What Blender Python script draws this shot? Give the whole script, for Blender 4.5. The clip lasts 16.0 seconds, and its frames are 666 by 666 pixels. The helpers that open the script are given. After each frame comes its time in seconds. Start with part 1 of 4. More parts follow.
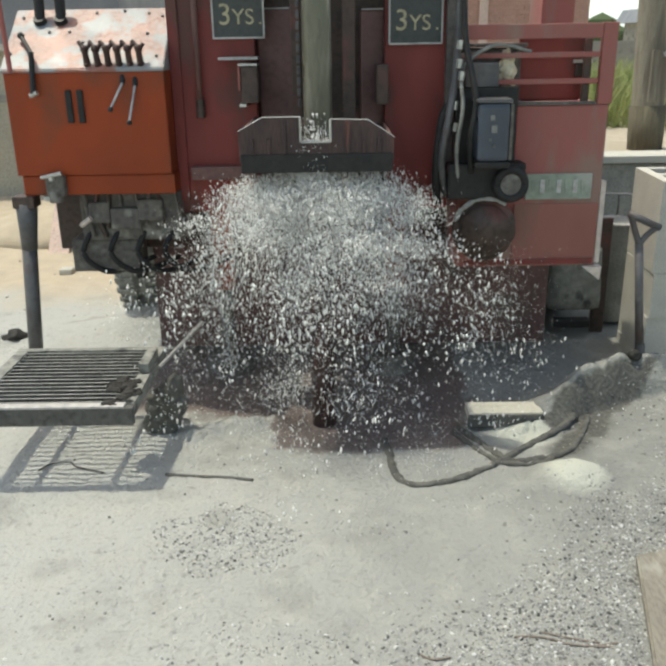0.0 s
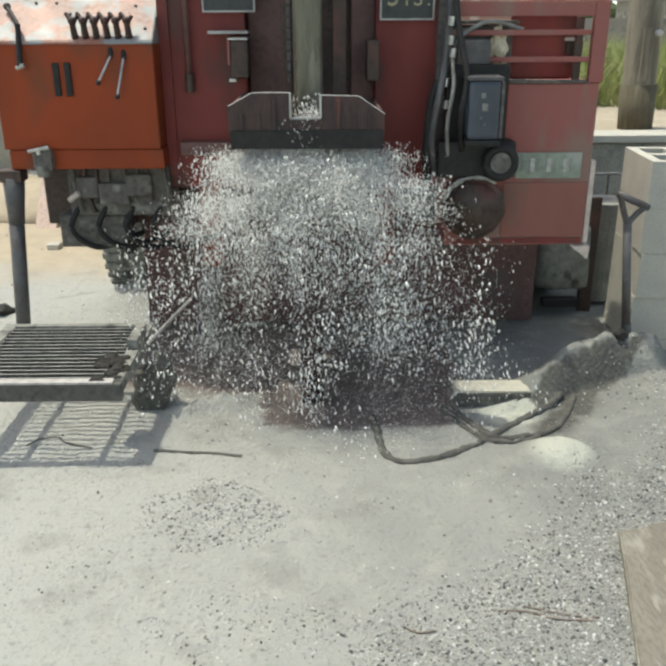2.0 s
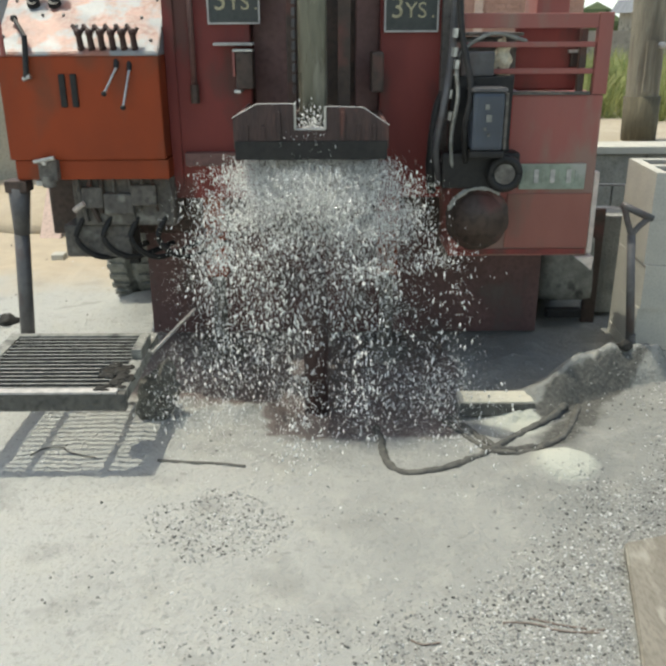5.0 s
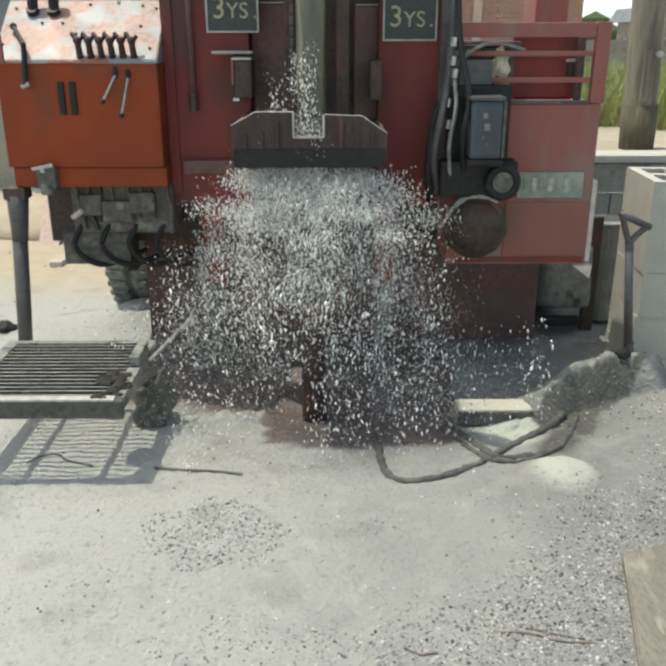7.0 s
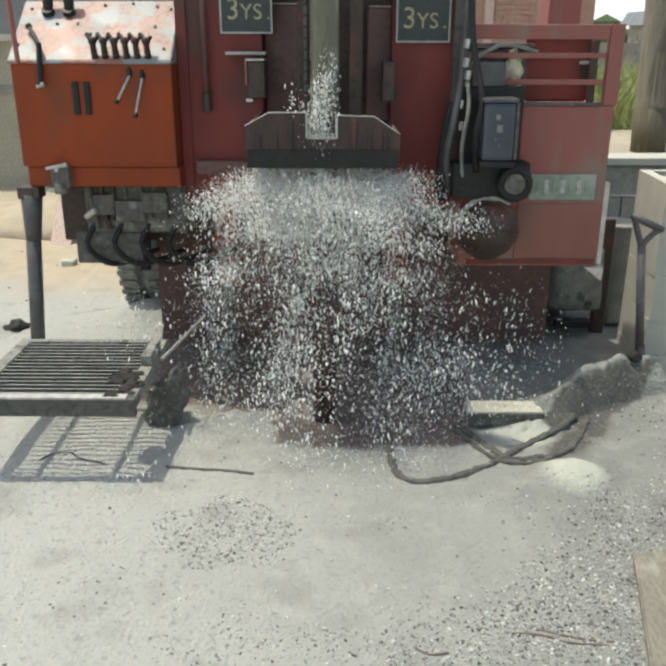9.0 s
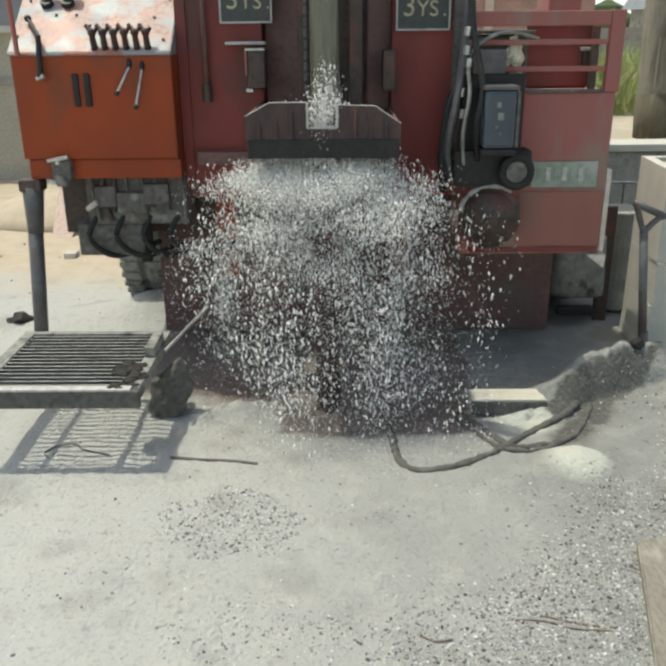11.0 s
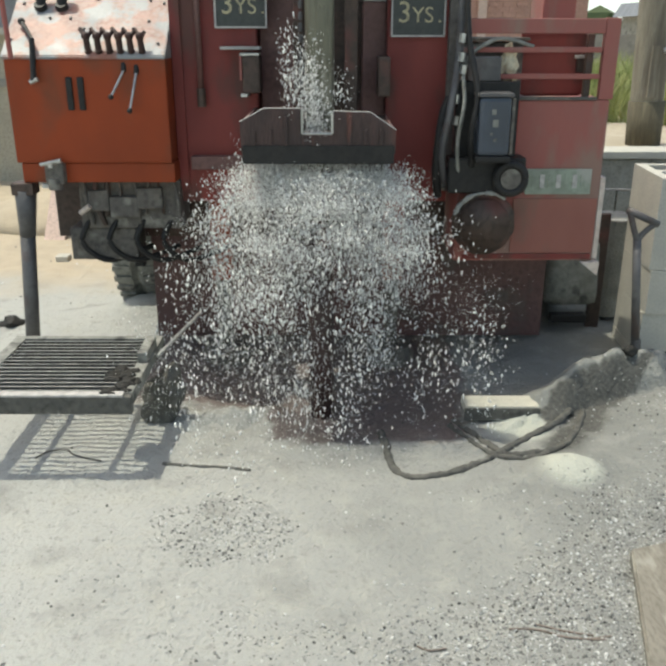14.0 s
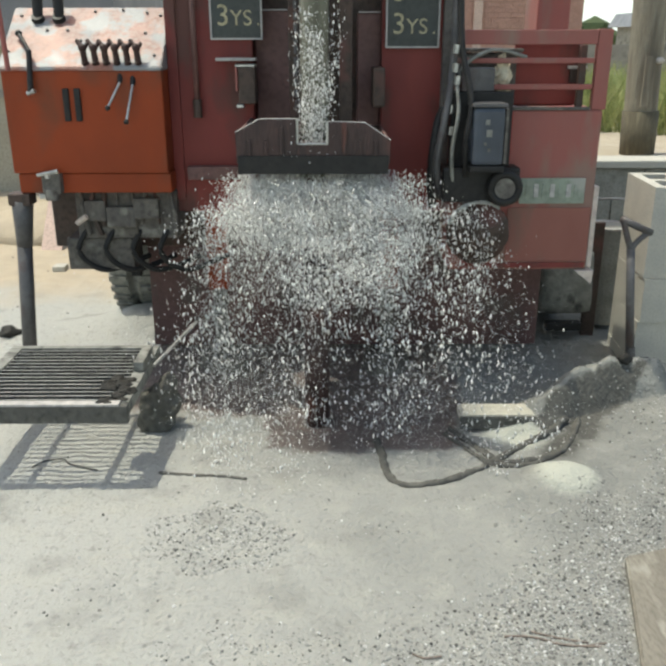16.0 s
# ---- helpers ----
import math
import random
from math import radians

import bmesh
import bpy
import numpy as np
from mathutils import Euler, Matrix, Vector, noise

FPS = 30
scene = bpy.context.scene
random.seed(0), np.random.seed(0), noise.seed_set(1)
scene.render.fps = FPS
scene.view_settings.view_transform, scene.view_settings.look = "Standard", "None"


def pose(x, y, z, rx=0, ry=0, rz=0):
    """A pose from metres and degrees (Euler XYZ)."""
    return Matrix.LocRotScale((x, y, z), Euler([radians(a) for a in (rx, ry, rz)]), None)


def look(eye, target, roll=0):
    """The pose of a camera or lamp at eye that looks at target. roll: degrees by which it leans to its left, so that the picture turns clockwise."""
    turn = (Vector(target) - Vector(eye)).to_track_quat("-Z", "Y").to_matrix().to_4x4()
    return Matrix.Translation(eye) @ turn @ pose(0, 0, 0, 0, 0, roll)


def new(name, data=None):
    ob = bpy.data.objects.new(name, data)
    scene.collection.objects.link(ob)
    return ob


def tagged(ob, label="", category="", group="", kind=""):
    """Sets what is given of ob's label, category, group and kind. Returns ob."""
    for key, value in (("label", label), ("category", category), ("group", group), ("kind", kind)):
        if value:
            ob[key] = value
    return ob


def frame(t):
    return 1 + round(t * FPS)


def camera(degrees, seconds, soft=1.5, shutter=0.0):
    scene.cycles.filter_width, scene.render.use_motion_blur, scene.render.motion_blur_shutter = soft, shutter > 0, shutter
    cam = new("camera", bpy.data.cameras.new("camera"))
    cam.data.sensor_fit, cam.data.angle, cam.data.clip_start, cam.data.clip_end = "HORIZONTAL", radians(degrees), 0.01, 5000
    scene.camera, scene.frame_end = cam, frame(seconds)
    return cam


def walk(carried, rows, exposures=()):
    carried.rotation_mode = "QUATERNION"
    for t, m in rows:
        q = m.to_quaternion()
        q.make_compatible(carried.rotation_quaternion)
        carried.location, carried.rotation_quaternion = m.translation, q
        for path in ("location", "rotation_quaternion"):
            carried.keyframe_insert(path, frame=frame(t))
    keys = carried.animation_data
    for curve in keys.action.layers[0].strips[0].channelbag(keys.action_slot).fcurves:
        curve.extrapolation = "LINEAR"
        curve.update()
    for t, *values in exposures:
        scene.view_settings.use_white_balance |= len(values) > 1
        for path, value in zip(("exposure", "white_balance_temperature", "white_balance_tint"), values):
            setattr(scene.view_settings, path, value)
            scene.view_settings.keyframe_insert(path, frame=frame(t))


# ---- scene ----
cam = camera(45.2, 16.0, soft=3.0)
PATH = [
    (0, (0.017, -0.039, 1.602), (0.0, 1.839, 0.914), -1.0),
    (0.5, (0.009, -0.04, 1.61), (-0.006, 1.84, 0.929), -0.8),
    (1, (0.01, -0.045, 1.609), (0.002, 1.834, 0.922), -0.6),
    (1.5, (0.012, -0.046, 1.606), (0.008, 1.823, 0.894), -0.4),
    (2, (0.016, -0.045, 1.605), (0.027, 1.812, 0.864), -0.3),
    (2.5, (0.028, -0.04, 1.597), (0.036, 1.818, 0.858), -0.4),
    (3, (0.019, -0.045, 1.601), (0.029, 1.817, 0.87), -0.2),
    (3.5, (0.008, -0.047, 1.602), (0.017, 1.814, 0.87), -0.1),
    (4, (0.012, -0.048, 1.604), (0.014, 1.817, 0.881), -0.4),
    (6.5, (0.011, -0.043, 1.604), (0.018, 1.827, 0.894), -0.0),
    (7, (0.015, -0.043, 1.605), (0.022, 1.83, 0.906), -0.1),
    (7.5, (0.015, -0.042, 1.606), (0.018, 1.834, 0.912), -0.3),
    (8, (0.01, -0.043, 1.605), (0.007, 1.831, 0.906), -0.2),
    (8.5, (0.012, -0.046, 1.604), (-0.006, 1.829, 0.909), 0.3),
    (9, (0.001, -0.052, 1.602), (-0.012, 1.823, 0.907), 0.1),
    (11.5, (0.005, -0.056, 1.607), (-0.016, 1.808, 0.884), -0.6),
    (12, (0.008, -0.053, 1.599), (-0.003, 1.815, 0.883), -0.4),
    (12.5, (0.007, -0.049, 1.612), (0.004, 1.819, 0.897), -0.2),
    (13, (0.003, -0.052, 1.614), (-0.002, 1.815, 0.895), 0.0),
    (13.5, (-0.006, -0.048, 1.604), (-0.006, 1.823, 0.897), -0.0),
    (14, (-0.007, -0.044, 1.613), (-0.006, 1.825, 0.901), 0.0),
    (14.5, (-0.006, -0.045, 1.614), (-0.004, 1.829, 0.915), 0.0),
    (15, (-0.001, -0.047, 1.619), (-0.004, 1.825, 0.916), 0.1),
    (15.5, (0.007, -0.055, 1.606), (0.013, 1.824, 0.923), -0.1),
    (16, (0.001, -0.058, 1.616), (0.008, 1.819, 0.926), -0.1),
]
walk(cam, [(t, look(eye, target, roll)) for t, eye, target, roll in PATH], exposures=[(0.0, 0.46, 7000, 1), (16.0, 0.46, 7000, 1)])

# ---- light: high sun from behind the rig ----
TO_SUN = Vector((-0.30, 0.13, 1.0)).normalized()
world = bpy.data.worlds.new("sky")
scene.world = world
world.use_nodes = True
sky = world.node_tree.nodes.new("ShaderNodeTexSky")
sky.sky_type, sky.sun_disc = "NISHITA", False
sky.sun_elevation, sky.sun_rotation = math.asin(TO_SUN.z), math.atan2(TO_SUN.x, TO_SUN.y)
sky.dust_density = 3.0
world.node_tree.links.new(sky.outputs["Color"], world.node_tree.nodes["Background"].inputs["Color"])
world.node_tree.nodes["Background"].inputs["Strength"].default_value = 0.15
# glowing ring added all round the horizon for the bright low sky; also fills shade
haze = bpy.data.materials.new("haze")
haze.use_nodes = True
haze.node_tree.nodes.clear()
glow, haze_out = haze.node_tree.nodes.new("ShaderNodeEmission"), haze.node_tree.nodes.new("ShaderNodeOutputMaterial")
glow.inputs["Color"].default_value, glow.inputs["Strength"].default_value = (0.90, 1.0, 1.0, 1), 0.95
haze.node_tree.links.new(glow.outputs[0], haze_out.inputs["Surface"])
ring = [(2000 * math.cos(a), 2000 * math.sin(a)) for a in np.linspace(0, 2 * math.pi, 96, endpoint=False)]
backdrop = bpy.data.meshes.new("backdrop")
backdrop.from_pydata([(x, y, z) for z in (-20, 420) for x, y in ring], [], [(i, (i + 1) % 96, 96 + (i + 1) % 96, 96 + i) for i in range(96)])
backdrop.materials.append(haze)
tagged(new("backdrop", backdrop), "glowing ring of pale haze low over the horizon", "sky", kind="structure")
sun = new("sun", bpy.data.lights.new("sun", "SUN"))
sun.data.energy, sun.data.angle, sun.data.color = 2.3, radians(0.6), (1.0, 0.96, 0.9)
sun.matrix_world = look(TO_SUN * 30, (0, 0, 0))


# ---- materials ----
def material(name, a, b, scale=6.0, rough=0.7, metal=0.0, bump=0.3, fine=40.0, stain=None, stain_scale=1.5, stain_low=0.55,
             spec=0.5, random_tone=0.0, bump_size=0.01, stretch=None, speckle=1.0):
    """Two tones mixed by coarse and fine noise, a stain with soft edges, and relief."""
    m = bpy.data.materials.new(name)
    m.use_nodes = True
    n, l = m.node_tree.nodes, m.node_tree.links
    bs = n["Principled BSDF"]
    co = n.new("ShaderNodeTexCoord")
    vec = co.outputs["Object"]
    if stretch:
        mp = n.new("ShaderNodeMapping")
        mp.inputs["Scale"].default_value = stretch
        l.new(vec, mp.inputs["Vector"])
        vec = mp.outputs["Vector"]

    def tex(s, detail=5.0):
        t = n.new("ShaderNodeTexNoise")
        t.inputs["Scale"].default_value, t.inputs["Detail"].default_value = s, detail
        l.new(vec, t.inputs["Vector"])
        return t.outputs["Fac"]

    def ramp(v, lo, hi):
        r = n.new("ShaderNodeMapRange")
        r.inputs["From Min"].default_value, r.inputs["From Max"].default_value = lo, hi
        l.new(v, r.inputs["Value"])
        return r.outputs["Result"]

    def mix(f, c1, c2, kind="MIX"):
        x = n.new("ShaderNodeMix")
        x.data_type, x.blend_type = "RGBA", kind
        for sock, v in ((x.inputs["Factor"], f), (x.inputs["A"], c1), (x.inputs["B"], c2)):
            if isinstance(v, tuple):
                sock.default_value = (*v, 1.0)
            elif isinstance(v, float):
                sock.default_value = v
            else:
                l.new(v, sock)
        return x.outputs["Result"]

    coarse, grain = tex(scale), tex(fine, 3.0)
    colour = mix(ramp(coarse, 0.35, 0.65), a, b)
    colour = mix(ramp(grain, 0.45, 0.45 + 0.35 / speckle), colour, tuple((1 - 0.4 * min(1.0, speckle)) * c for c in a))
    if stain:
        colour = mix(ramp(tex(stain_scale, 6.0), stain_low, stain_low + 0.12), colour, stain)
    if random_tone:
        info = n.new("ShaderNodeObjectInfo")
        tone = ramp(info.outputs["Random"], 0.0, 1.0)
        dark = mix(0.5, colour, tuple((1 - random_tone) * c for c in a))
        colour = mix(tone, colour, dark)
    l.new(colour, bs.inputs["Base Color"])
    rr = n.new("ShaderNodeMapRange")
    rr.inputs["To Min"].default_value, rr.inputs["To Max"].default_value = max(0.02, rough - 0.15), min(1.0, rough + 0.15)
    l.new(coarse, rr.inputs["Value"])
    l.new(rr.outputs["Result"], bs.inputs["Roughness"])
    bs.inputs["Metallic"].default_value = metal
    bs.inputs["Specular IOR Level"].default_value = spec
    bp = n.new("ShaderNodeBump")
    bp.inputs["Strength"].default_value, bp.inputs["Distance"].default_value = bump, bump_size
    l.new(grain, bp.inputs["Height"])
    l.new(bp.outputs["Normal"], bs.inputs["Normal"])
    return m


def plain_material(name, colour, rough=0.5, metal=0.0, transmission=0.0):
    m = bpy.data.materials.new(name)
    m.use_nodes = True
    bs = m.node_tree.nodes["Principled BSDF"]
    bs.inputs["Base Color"].default_value = (*colour, 1)
    bs.inputs["Roughness"].default_value, bs.inputs["Metallic"].default_value = rough, metal
    bs.inputs["Transmission Weight"].default_value = transmission
    return m


def ground_material():
    """Dried cement-grey drilling mud, sand further off, dark wet slurry and painted shade round the borehole."""
    m = bpy.data.materials.new("dried_mud")
    m.use_nodes = True
    n, l = m.node_tree.nodes, m.node_tree.links
    bs = n["Principled BSDF"]
    co = n.new("ShaderNodeTexCoord").outputs["Object"]

    def tex(s, detail=6.0, rough=0.55):
        t = n.new("ShaderNodeTexNoise")
        t.inputs["Scale"].default_value, t.inputs["Detail"].default_value, t.inputs["Roughness"].default_value = s, detail, rough
        l.new(co, t.inputs["Vector"])
        return t.outputs["Fac"]

    def span(v, lo, hi, a=0.0, b=1.0):
        r = n.new("ShaderNodeMapRange")
        for k, x in (("From Min", lo), ("From Max", hi), ("To Min", a), ("To Max", b)):
            r.inputs[k].default_value = x
        l.new(v, r.inputs["Value"])
        return r.outputs["Result"]

    def mix(f, a, b):
        x = n.new("ShaderNodeMix")
        x.data_type = "RGBA"
        l.new(f, x.inputs["Factor"])
        for k, v in (("A", a), ("B", b)):
            if isinstance(v, tuple):
                x.inputs[k].default_value = (*v, 1)
            else:
                l.new(v, x.inputs[k])
        return x.outputs["Result"]

    def math_node(kind, a, b):
        x = n.new("ShaderNodeMath")
        x.operation = kind
        for i, v in enumerate((a, b)):
            if isinstance(v, float):
                x.inputs[i].default_value = v
            else:
                l.new(v, x.inputs[i])
        return x.outputs[0]

    sep = n.new("ShaderNodeSeparateXYZ")
    l.new(co, sep.inputs[0])
    big, mid, fine = tex(1.3), tex(7.0), tex(60.0, 4.0)
    side = span(math_node("ADD", sep.outputs["X"], span(big, 0.0, 1.0, -0.6, 0.6)), -0.9, 0.9)
    colour = mix(side, (0.385, 0.386, 0.360), mix(span(big, 0.35, 0.65), (0.255, 0.256, 0.236), (0.208, 0.211, 0.196)))
    colour = mix(span(mid, 0.5, 0.8, 0.0, 0.7), colour, (0.39, 0.385, 0.34))
    colour = mix(span(tex(3.4), 0.54, 0.68, 0.0, 0.55), colour, (0.215, 0.215, 0.197))
    colour = mix(span(tex(24.0, 3.0), 0.60, 0.74, 0.0, 0.55), colour, (0.17, 0.17, 0.155))
    colour = mix(span(fine, 0.55, 0.8, 0.0, 0.6), colour, (0.21, 0.21, 0.19))
    # sand behind and beside the rig
    far = span(math_node("ADD", sep.outputs["Y"], span(big, 0.0, 1.0, -0.8, 0.8)), 4.9, 5.5)
    colour = mix(far, colour, mix(span(mid, 0.4, 0.6), (0.45, 0.38, 0.28), (0.41, 0.345, 0.255)))
    # pale slurry on the mound; between the hoses the same tone paints sunlit ground
    for place, lo, hi in (((0.91, 2.67, 0.04), 0.085, 0.145), ((0.80, 3.055, 0.0), 0.10, 0.16)):
        mound = n.new("ShaderNodeVectorMath")
        mound.operation = "DISTANCE"
        l.new(co, mound.inputs[0])
        mound.inputs[1].default_value = place
        colour = mix(span(math_node("ADD", mound.outputs["Value"], span(mid, 0.0, 1.0, -0.04, 0.04)), lo, hi, 1.0, 0.0), colour, (0.46, 0.465, 0.40))
    # shade of the bank's front flank, put into the colour
    shade_at = n.new("ShaderNodeAttribute")
    shade_at.attribute_name = "flank_shade"
    colour = mix(shade_at.outputs["Fac"], colour, mix(span(fine, 0.4, 0.65), (0.075, 0.074, 0.066), (0.12, 0.117, 0.104)))
    # wet slurry in the pit, plus painted shade of the hood and along the rig
    wx = math_node("ADD", sep.outputs["X"], span(tex(9.0, 3.0), 0.0, 1.0, -0.09, 0.09))
    wy = math_node("ADD", sep.outputs["Y"], span(mid, 0.0, 1.0, -0.14, 0.14))

    def patch(x0, x1, y0, y1):
        across = math_node("MULTIPLY", span(wx, x0 - 0.02, x0 + 0.02), span(wx, x1 - 0.02, x1 + 0.02, 1.0, 0.0))
        return math_node("MULTIPLY", across, math_node("MULTIPLY", span(wy, y0 - 0.03, y0 + 0.03), span(wy, y1 - 0.2, y1 + 0.2, 1.0, 0.0)))
    wet = math_node("MAXIMUM", patch(-0.28, 0.56, 2.955, 4.3), patch(-0.95, 0.62, 3.30, 4.3))
    colour = mix(wet, colour, mix(span(big, 0.4, 0.6), (0.165, 0.132, 0.12), (0.13, 0.11, 0.10)))
    l.new(colour, bs.inputs["Base Color"])
    l.new(span(wet, 0.0, 1.0, 0.9, 0.5), bs.inputs["Roughness"])
    bp = n.new("ShaderNodeBump")
    bp.inputs["Strength"].default_value, bp.inputs["Distance"].default_value = 0.7, 0.018
    l.new(math_node("ADD", mid, fine), bp.inputs["Height"])
    l.new(bp.outputs["Normal"], bs.inputs["Normal"])
    return m


def drop_material():
    """Muddy water drops: a pale, half clear body with a gloss."""
    m = plain_material("muddy_water", (0.86, 0.87, 0.84), 0.12, 0.0, 0.1)
    n, l = m.node_tree.nodes, m.node_tree.links
    geo = n.new("ShaderNodeNewGeometry")
    r = n.new("ShaderNodeValToRGB")
    r.color_ramp.elements[0].color, r.color_ramp.elements[0].position = (0.50, 0.50, 0.48, 1), 0.1
    r.color_ramp.elements[1].color, r.color_ramp.elements[1].position = (0.97, 0.97, 0.94, 1), 0.5
    l.new(geo.outputs["Random Per Island"], r.inputs["Fac"])
    l.new(r.outputs["Color"], n["Principled BSDF"].inputs["Base Color"])
    return m


MUD = ground_material()
DROP = drop_material()
RED = material("red_paint", (0.24, 0.053, 0.045), (0.17, 0.042, 0.038), 2.2, 0.5, spec=0.22, bump=0.04, fine=25.0, stain=(0.12, 0.055, 0.046), stain_scale=3.4, stain_low=0.53, stretch=(1.6, 1.6, 0.7), speckle=0.3)
FADED_RED = material("faded_red_paint", (0.335, 0.103, 0.087), (0.285, 0.118, 0.10), 2.0, 0.55, spec=0.3, bump=0.04, fine=25.0, stain=(0.26, 0.16, 0.13), stain_scale=2.6, stain_low=0.50, stretch=(2.2, 2.2, 0.7), speckle=0.3)
ORANGE = material("orange_red_paint", (0.31, 0.056, 0.018), (0.24, 0.048, 0.018), 2.6, 0.5, spec=0.2, bump=0.04, fine=25.0, stain=(0.20, 0.058, 0.028), stain_scale=3.0, stain_low=0.52, stretch=(1.4, 1.4, 0.8), speckle=0.3)
WORN = material("worn_panel_paint", (0.33, 0.115, 0.075), (0.30, 0.22, 0.20), 7.0, 0.5, bump=0.25, stain=(0.24, 0.25, 0.26), stain_scale=9.0, stain_low=0.47)
BLACK = material("black_rubber", (0.02, 0.02, 0.02), (0.03, 0.028, 0.026), 12.0, 0.55, bump=0.2, spec=0.3)
DIRTY = material("muddy_steel", (0.11, 0.10, 0.09), (0.17, 0.155, 0.135), 9.0, 0.75, metal=0.2, bump=0.5, stain=(0.24, 0.23, 0.2), stain_scale=14.0, stain_low=0.58)
WET_MUD = material("wet_dark_mud", (0.026, 0.025, 0.022), (0.042, 0.04, 0.036), 20.0, 0.65, bump=0.6, bump_size=0.012, spec=0.2)
# dark tone for mud, and for painted shade on plank and platform
BANK = material("mud_and_shade", (0.085, 0.083, 0.074), (0.125, 0.12, 0.105), 14.0, 0.85, bump=0.8, bump_size=0.015, stain=(0.18, 0.175, 0.155), stain_scale=18.0, stain_low=0.62)
APRON = material("maroon_rubber", (0.15, 0.08, 0.073), (0.105, 0.06, 0.055), 5.0, 0.7, bump=0.3, stain=(0.11, 0.085, 0.075), stain_scale=5.0)
HOOD_STEEL = material("dark_wet_hood_steel", (0.075, 0.046, 0.042), (0.05, 0.036, 0.034), 6.0, 0.5, bump=0.3, spec=0.3, stain=(0.12, 0.055, 0.045), stain_scale=9.0, stain_low=0.56, stretch=(3, 1, 0.6))
# bright cream puts sunlight on the cabinet's edge and a glint on the bracket
BRIGHT_CREAM = material("bright_cream", (0.68, 0.60, 0.52), (0.58, 0.48, 0.42), 9.0, 0.6, bump=0.1)
TWIG = material("dry_brown", (0.17, 0.135, 0.115), (0.24, 0.20, 0.165), 20.0, 0.9, bump=0.3)
SHADED_RED = material("shaded_red_paint", (0.28, 0.105, 0.08), (0.24, 0.085, 0.065), 2.6, 0.6, bump=0.05, fine=25.0, stain=(0.20, 0.10, 0.075), stain_scale=4.0, stain_low=0.55, stretch=(1.5, 1.5, 0.7), speckle=0.3)
DARK = material("dark_greasy_steel", (0.065, 0.048, 0.04), (0.095, 0.065, 0.052), 8.0, 0.55, metal=0.3, bump=0.3, stain=(0.13, 0.06, 0.05), stain_scale=6.0)
BROWN = material("brown_primer_steel", (0.17, 0.085, 0.075), (0.13, 0.07, 0.062), 6.0, 0.6, bump=0.2)
STEEL = material("bare_steel", (0.55, 0.55, 0.53), (0.42, 0.42, 0.4), 20.0, 0.35, metal=0.8, bump=0.1)
WET_STEEL = material("wet_grey_steel", (0.14, 0.135, 0.10), (0.095, 0.095, 0.07), 9.0, 0.3, metal=0.3, bump=0.2, stain=(0.3, 0.29, 0.24), stain_scale=8.0, stretch=(1, 1, 0.2))
GREY_STEEL = material("dull_grey_steel", (0.13, 0.125, 0.125), (0.09, 0.088, 0.09), 9.0, 0.55, metal=0.3, bump=0.25, stain=(0.1, 0.08, 0.075), stain_scale=10.0)
GRATING = material("mud_spattered_steel", (0.30, 0.30, 0.27), (0.2, 0.2, 0.18), 18.0, 0.7, metal=0.2, bump=0.5, stain=(0.08, 0.08, 0.075), stain_scale=12.0)
LIT_BARS = material("lit_bar_steel", (0.36, 0.36, 0.33), (0.22, 0.22, 0.2), 18.0, 0.7, metal=0.1, bump=0.5, stain=(0.10, 0.10, 0.09), stain_scale=14.0, stain_low=0.56)
CONCRETE = material("concrete_block", (0.54, 0.52, 0.45), (0.46, 0.445, 0.395), 8.0, 0.95, bump=0.3, fine=120.0, bump_size=0.004, random_tone=0.2)
OLD_CONCRETE = material("old_concrete", (0.32, 0.31, 0.27), (0.24, 0.235, 0.21), 5.0, 0.95, bump=0.6, fine=70.0, stain=(0.15, 0.15, 0.13), stain_scale=3.0)
BRICK = material("red_brick", (0.50, 0.30, 0.24), (0.43, 0.25, 0.20), 5.0, 0.9, bump=0.3, random_tone=0.3)
WOOD = material("pale_wood", (0.60, 0.57, 0.47), (0.52, 0.49, 0.40), 4.0, 0.8, bump=0.3, stretch=(1, 12, 12))
POLE_WOOD = material("weathered_pole", (0.31, 0.28, 0.21), (0.24, 0.205, 0.15), 6.0, 0.9, bump=0.6, stretch=(6, 6, 0.6), stain=(0.14, 0.12, 0.09), stain_scale=2.0)
BOARD = material("dusty_board", (0.225, 0.205, 0.168), (0.185, 0.168, 0.138), 5.0, 0.9, bump=0.3, stretch=(3, 1, 3), stain=(0.30, 0.285, 0.24), stain_scale=7.0)
BLUE = material("blue_grey_enamel", (0.065, 0.08, 0.105), (0.045, 0.052, 0.065), 6.0, 0.35, bump=0.06, stain=(0.09, 0.10, 0.11), stain_scale=9.0, speckle=0.4)
PLATE = material("pale_green_plate", (0.29, 0.34, 0.27), (0.24, 0.27, 0.22), 7.0, 0.5, bump=0.1, stain=(0.36, 0.36, 0.32), stain_scale=9.0)
SIGN = material("dark_sign", (0.035, 0.045, 0.045), (0.05, 0.055, 0.05), 6.0, 0.4, bump=0.05)
YELLOW = material("faded_yellow_lettering", (0.48, 0.43, 0.27), (0.38, 0.34, 0.22), 20.0, 0.6, bump=0.05)
PALE = material("pale_line", (0.50, 0.48, 0.45), (0.42, 0.40, 0.38), 20.0, 0.6, bump=0.05)
PINK = material("pinkish_board", (0.62, 0.47, 0.40), (0.55, 0.42, 0.36), 5.0, 0.85, bump=0.2)
CREAM = material("cream_cloth", (0.74, 0.68, 0.52), (0.55, 0.47, 0.33), 25.0, 0.9, bump=0.6)
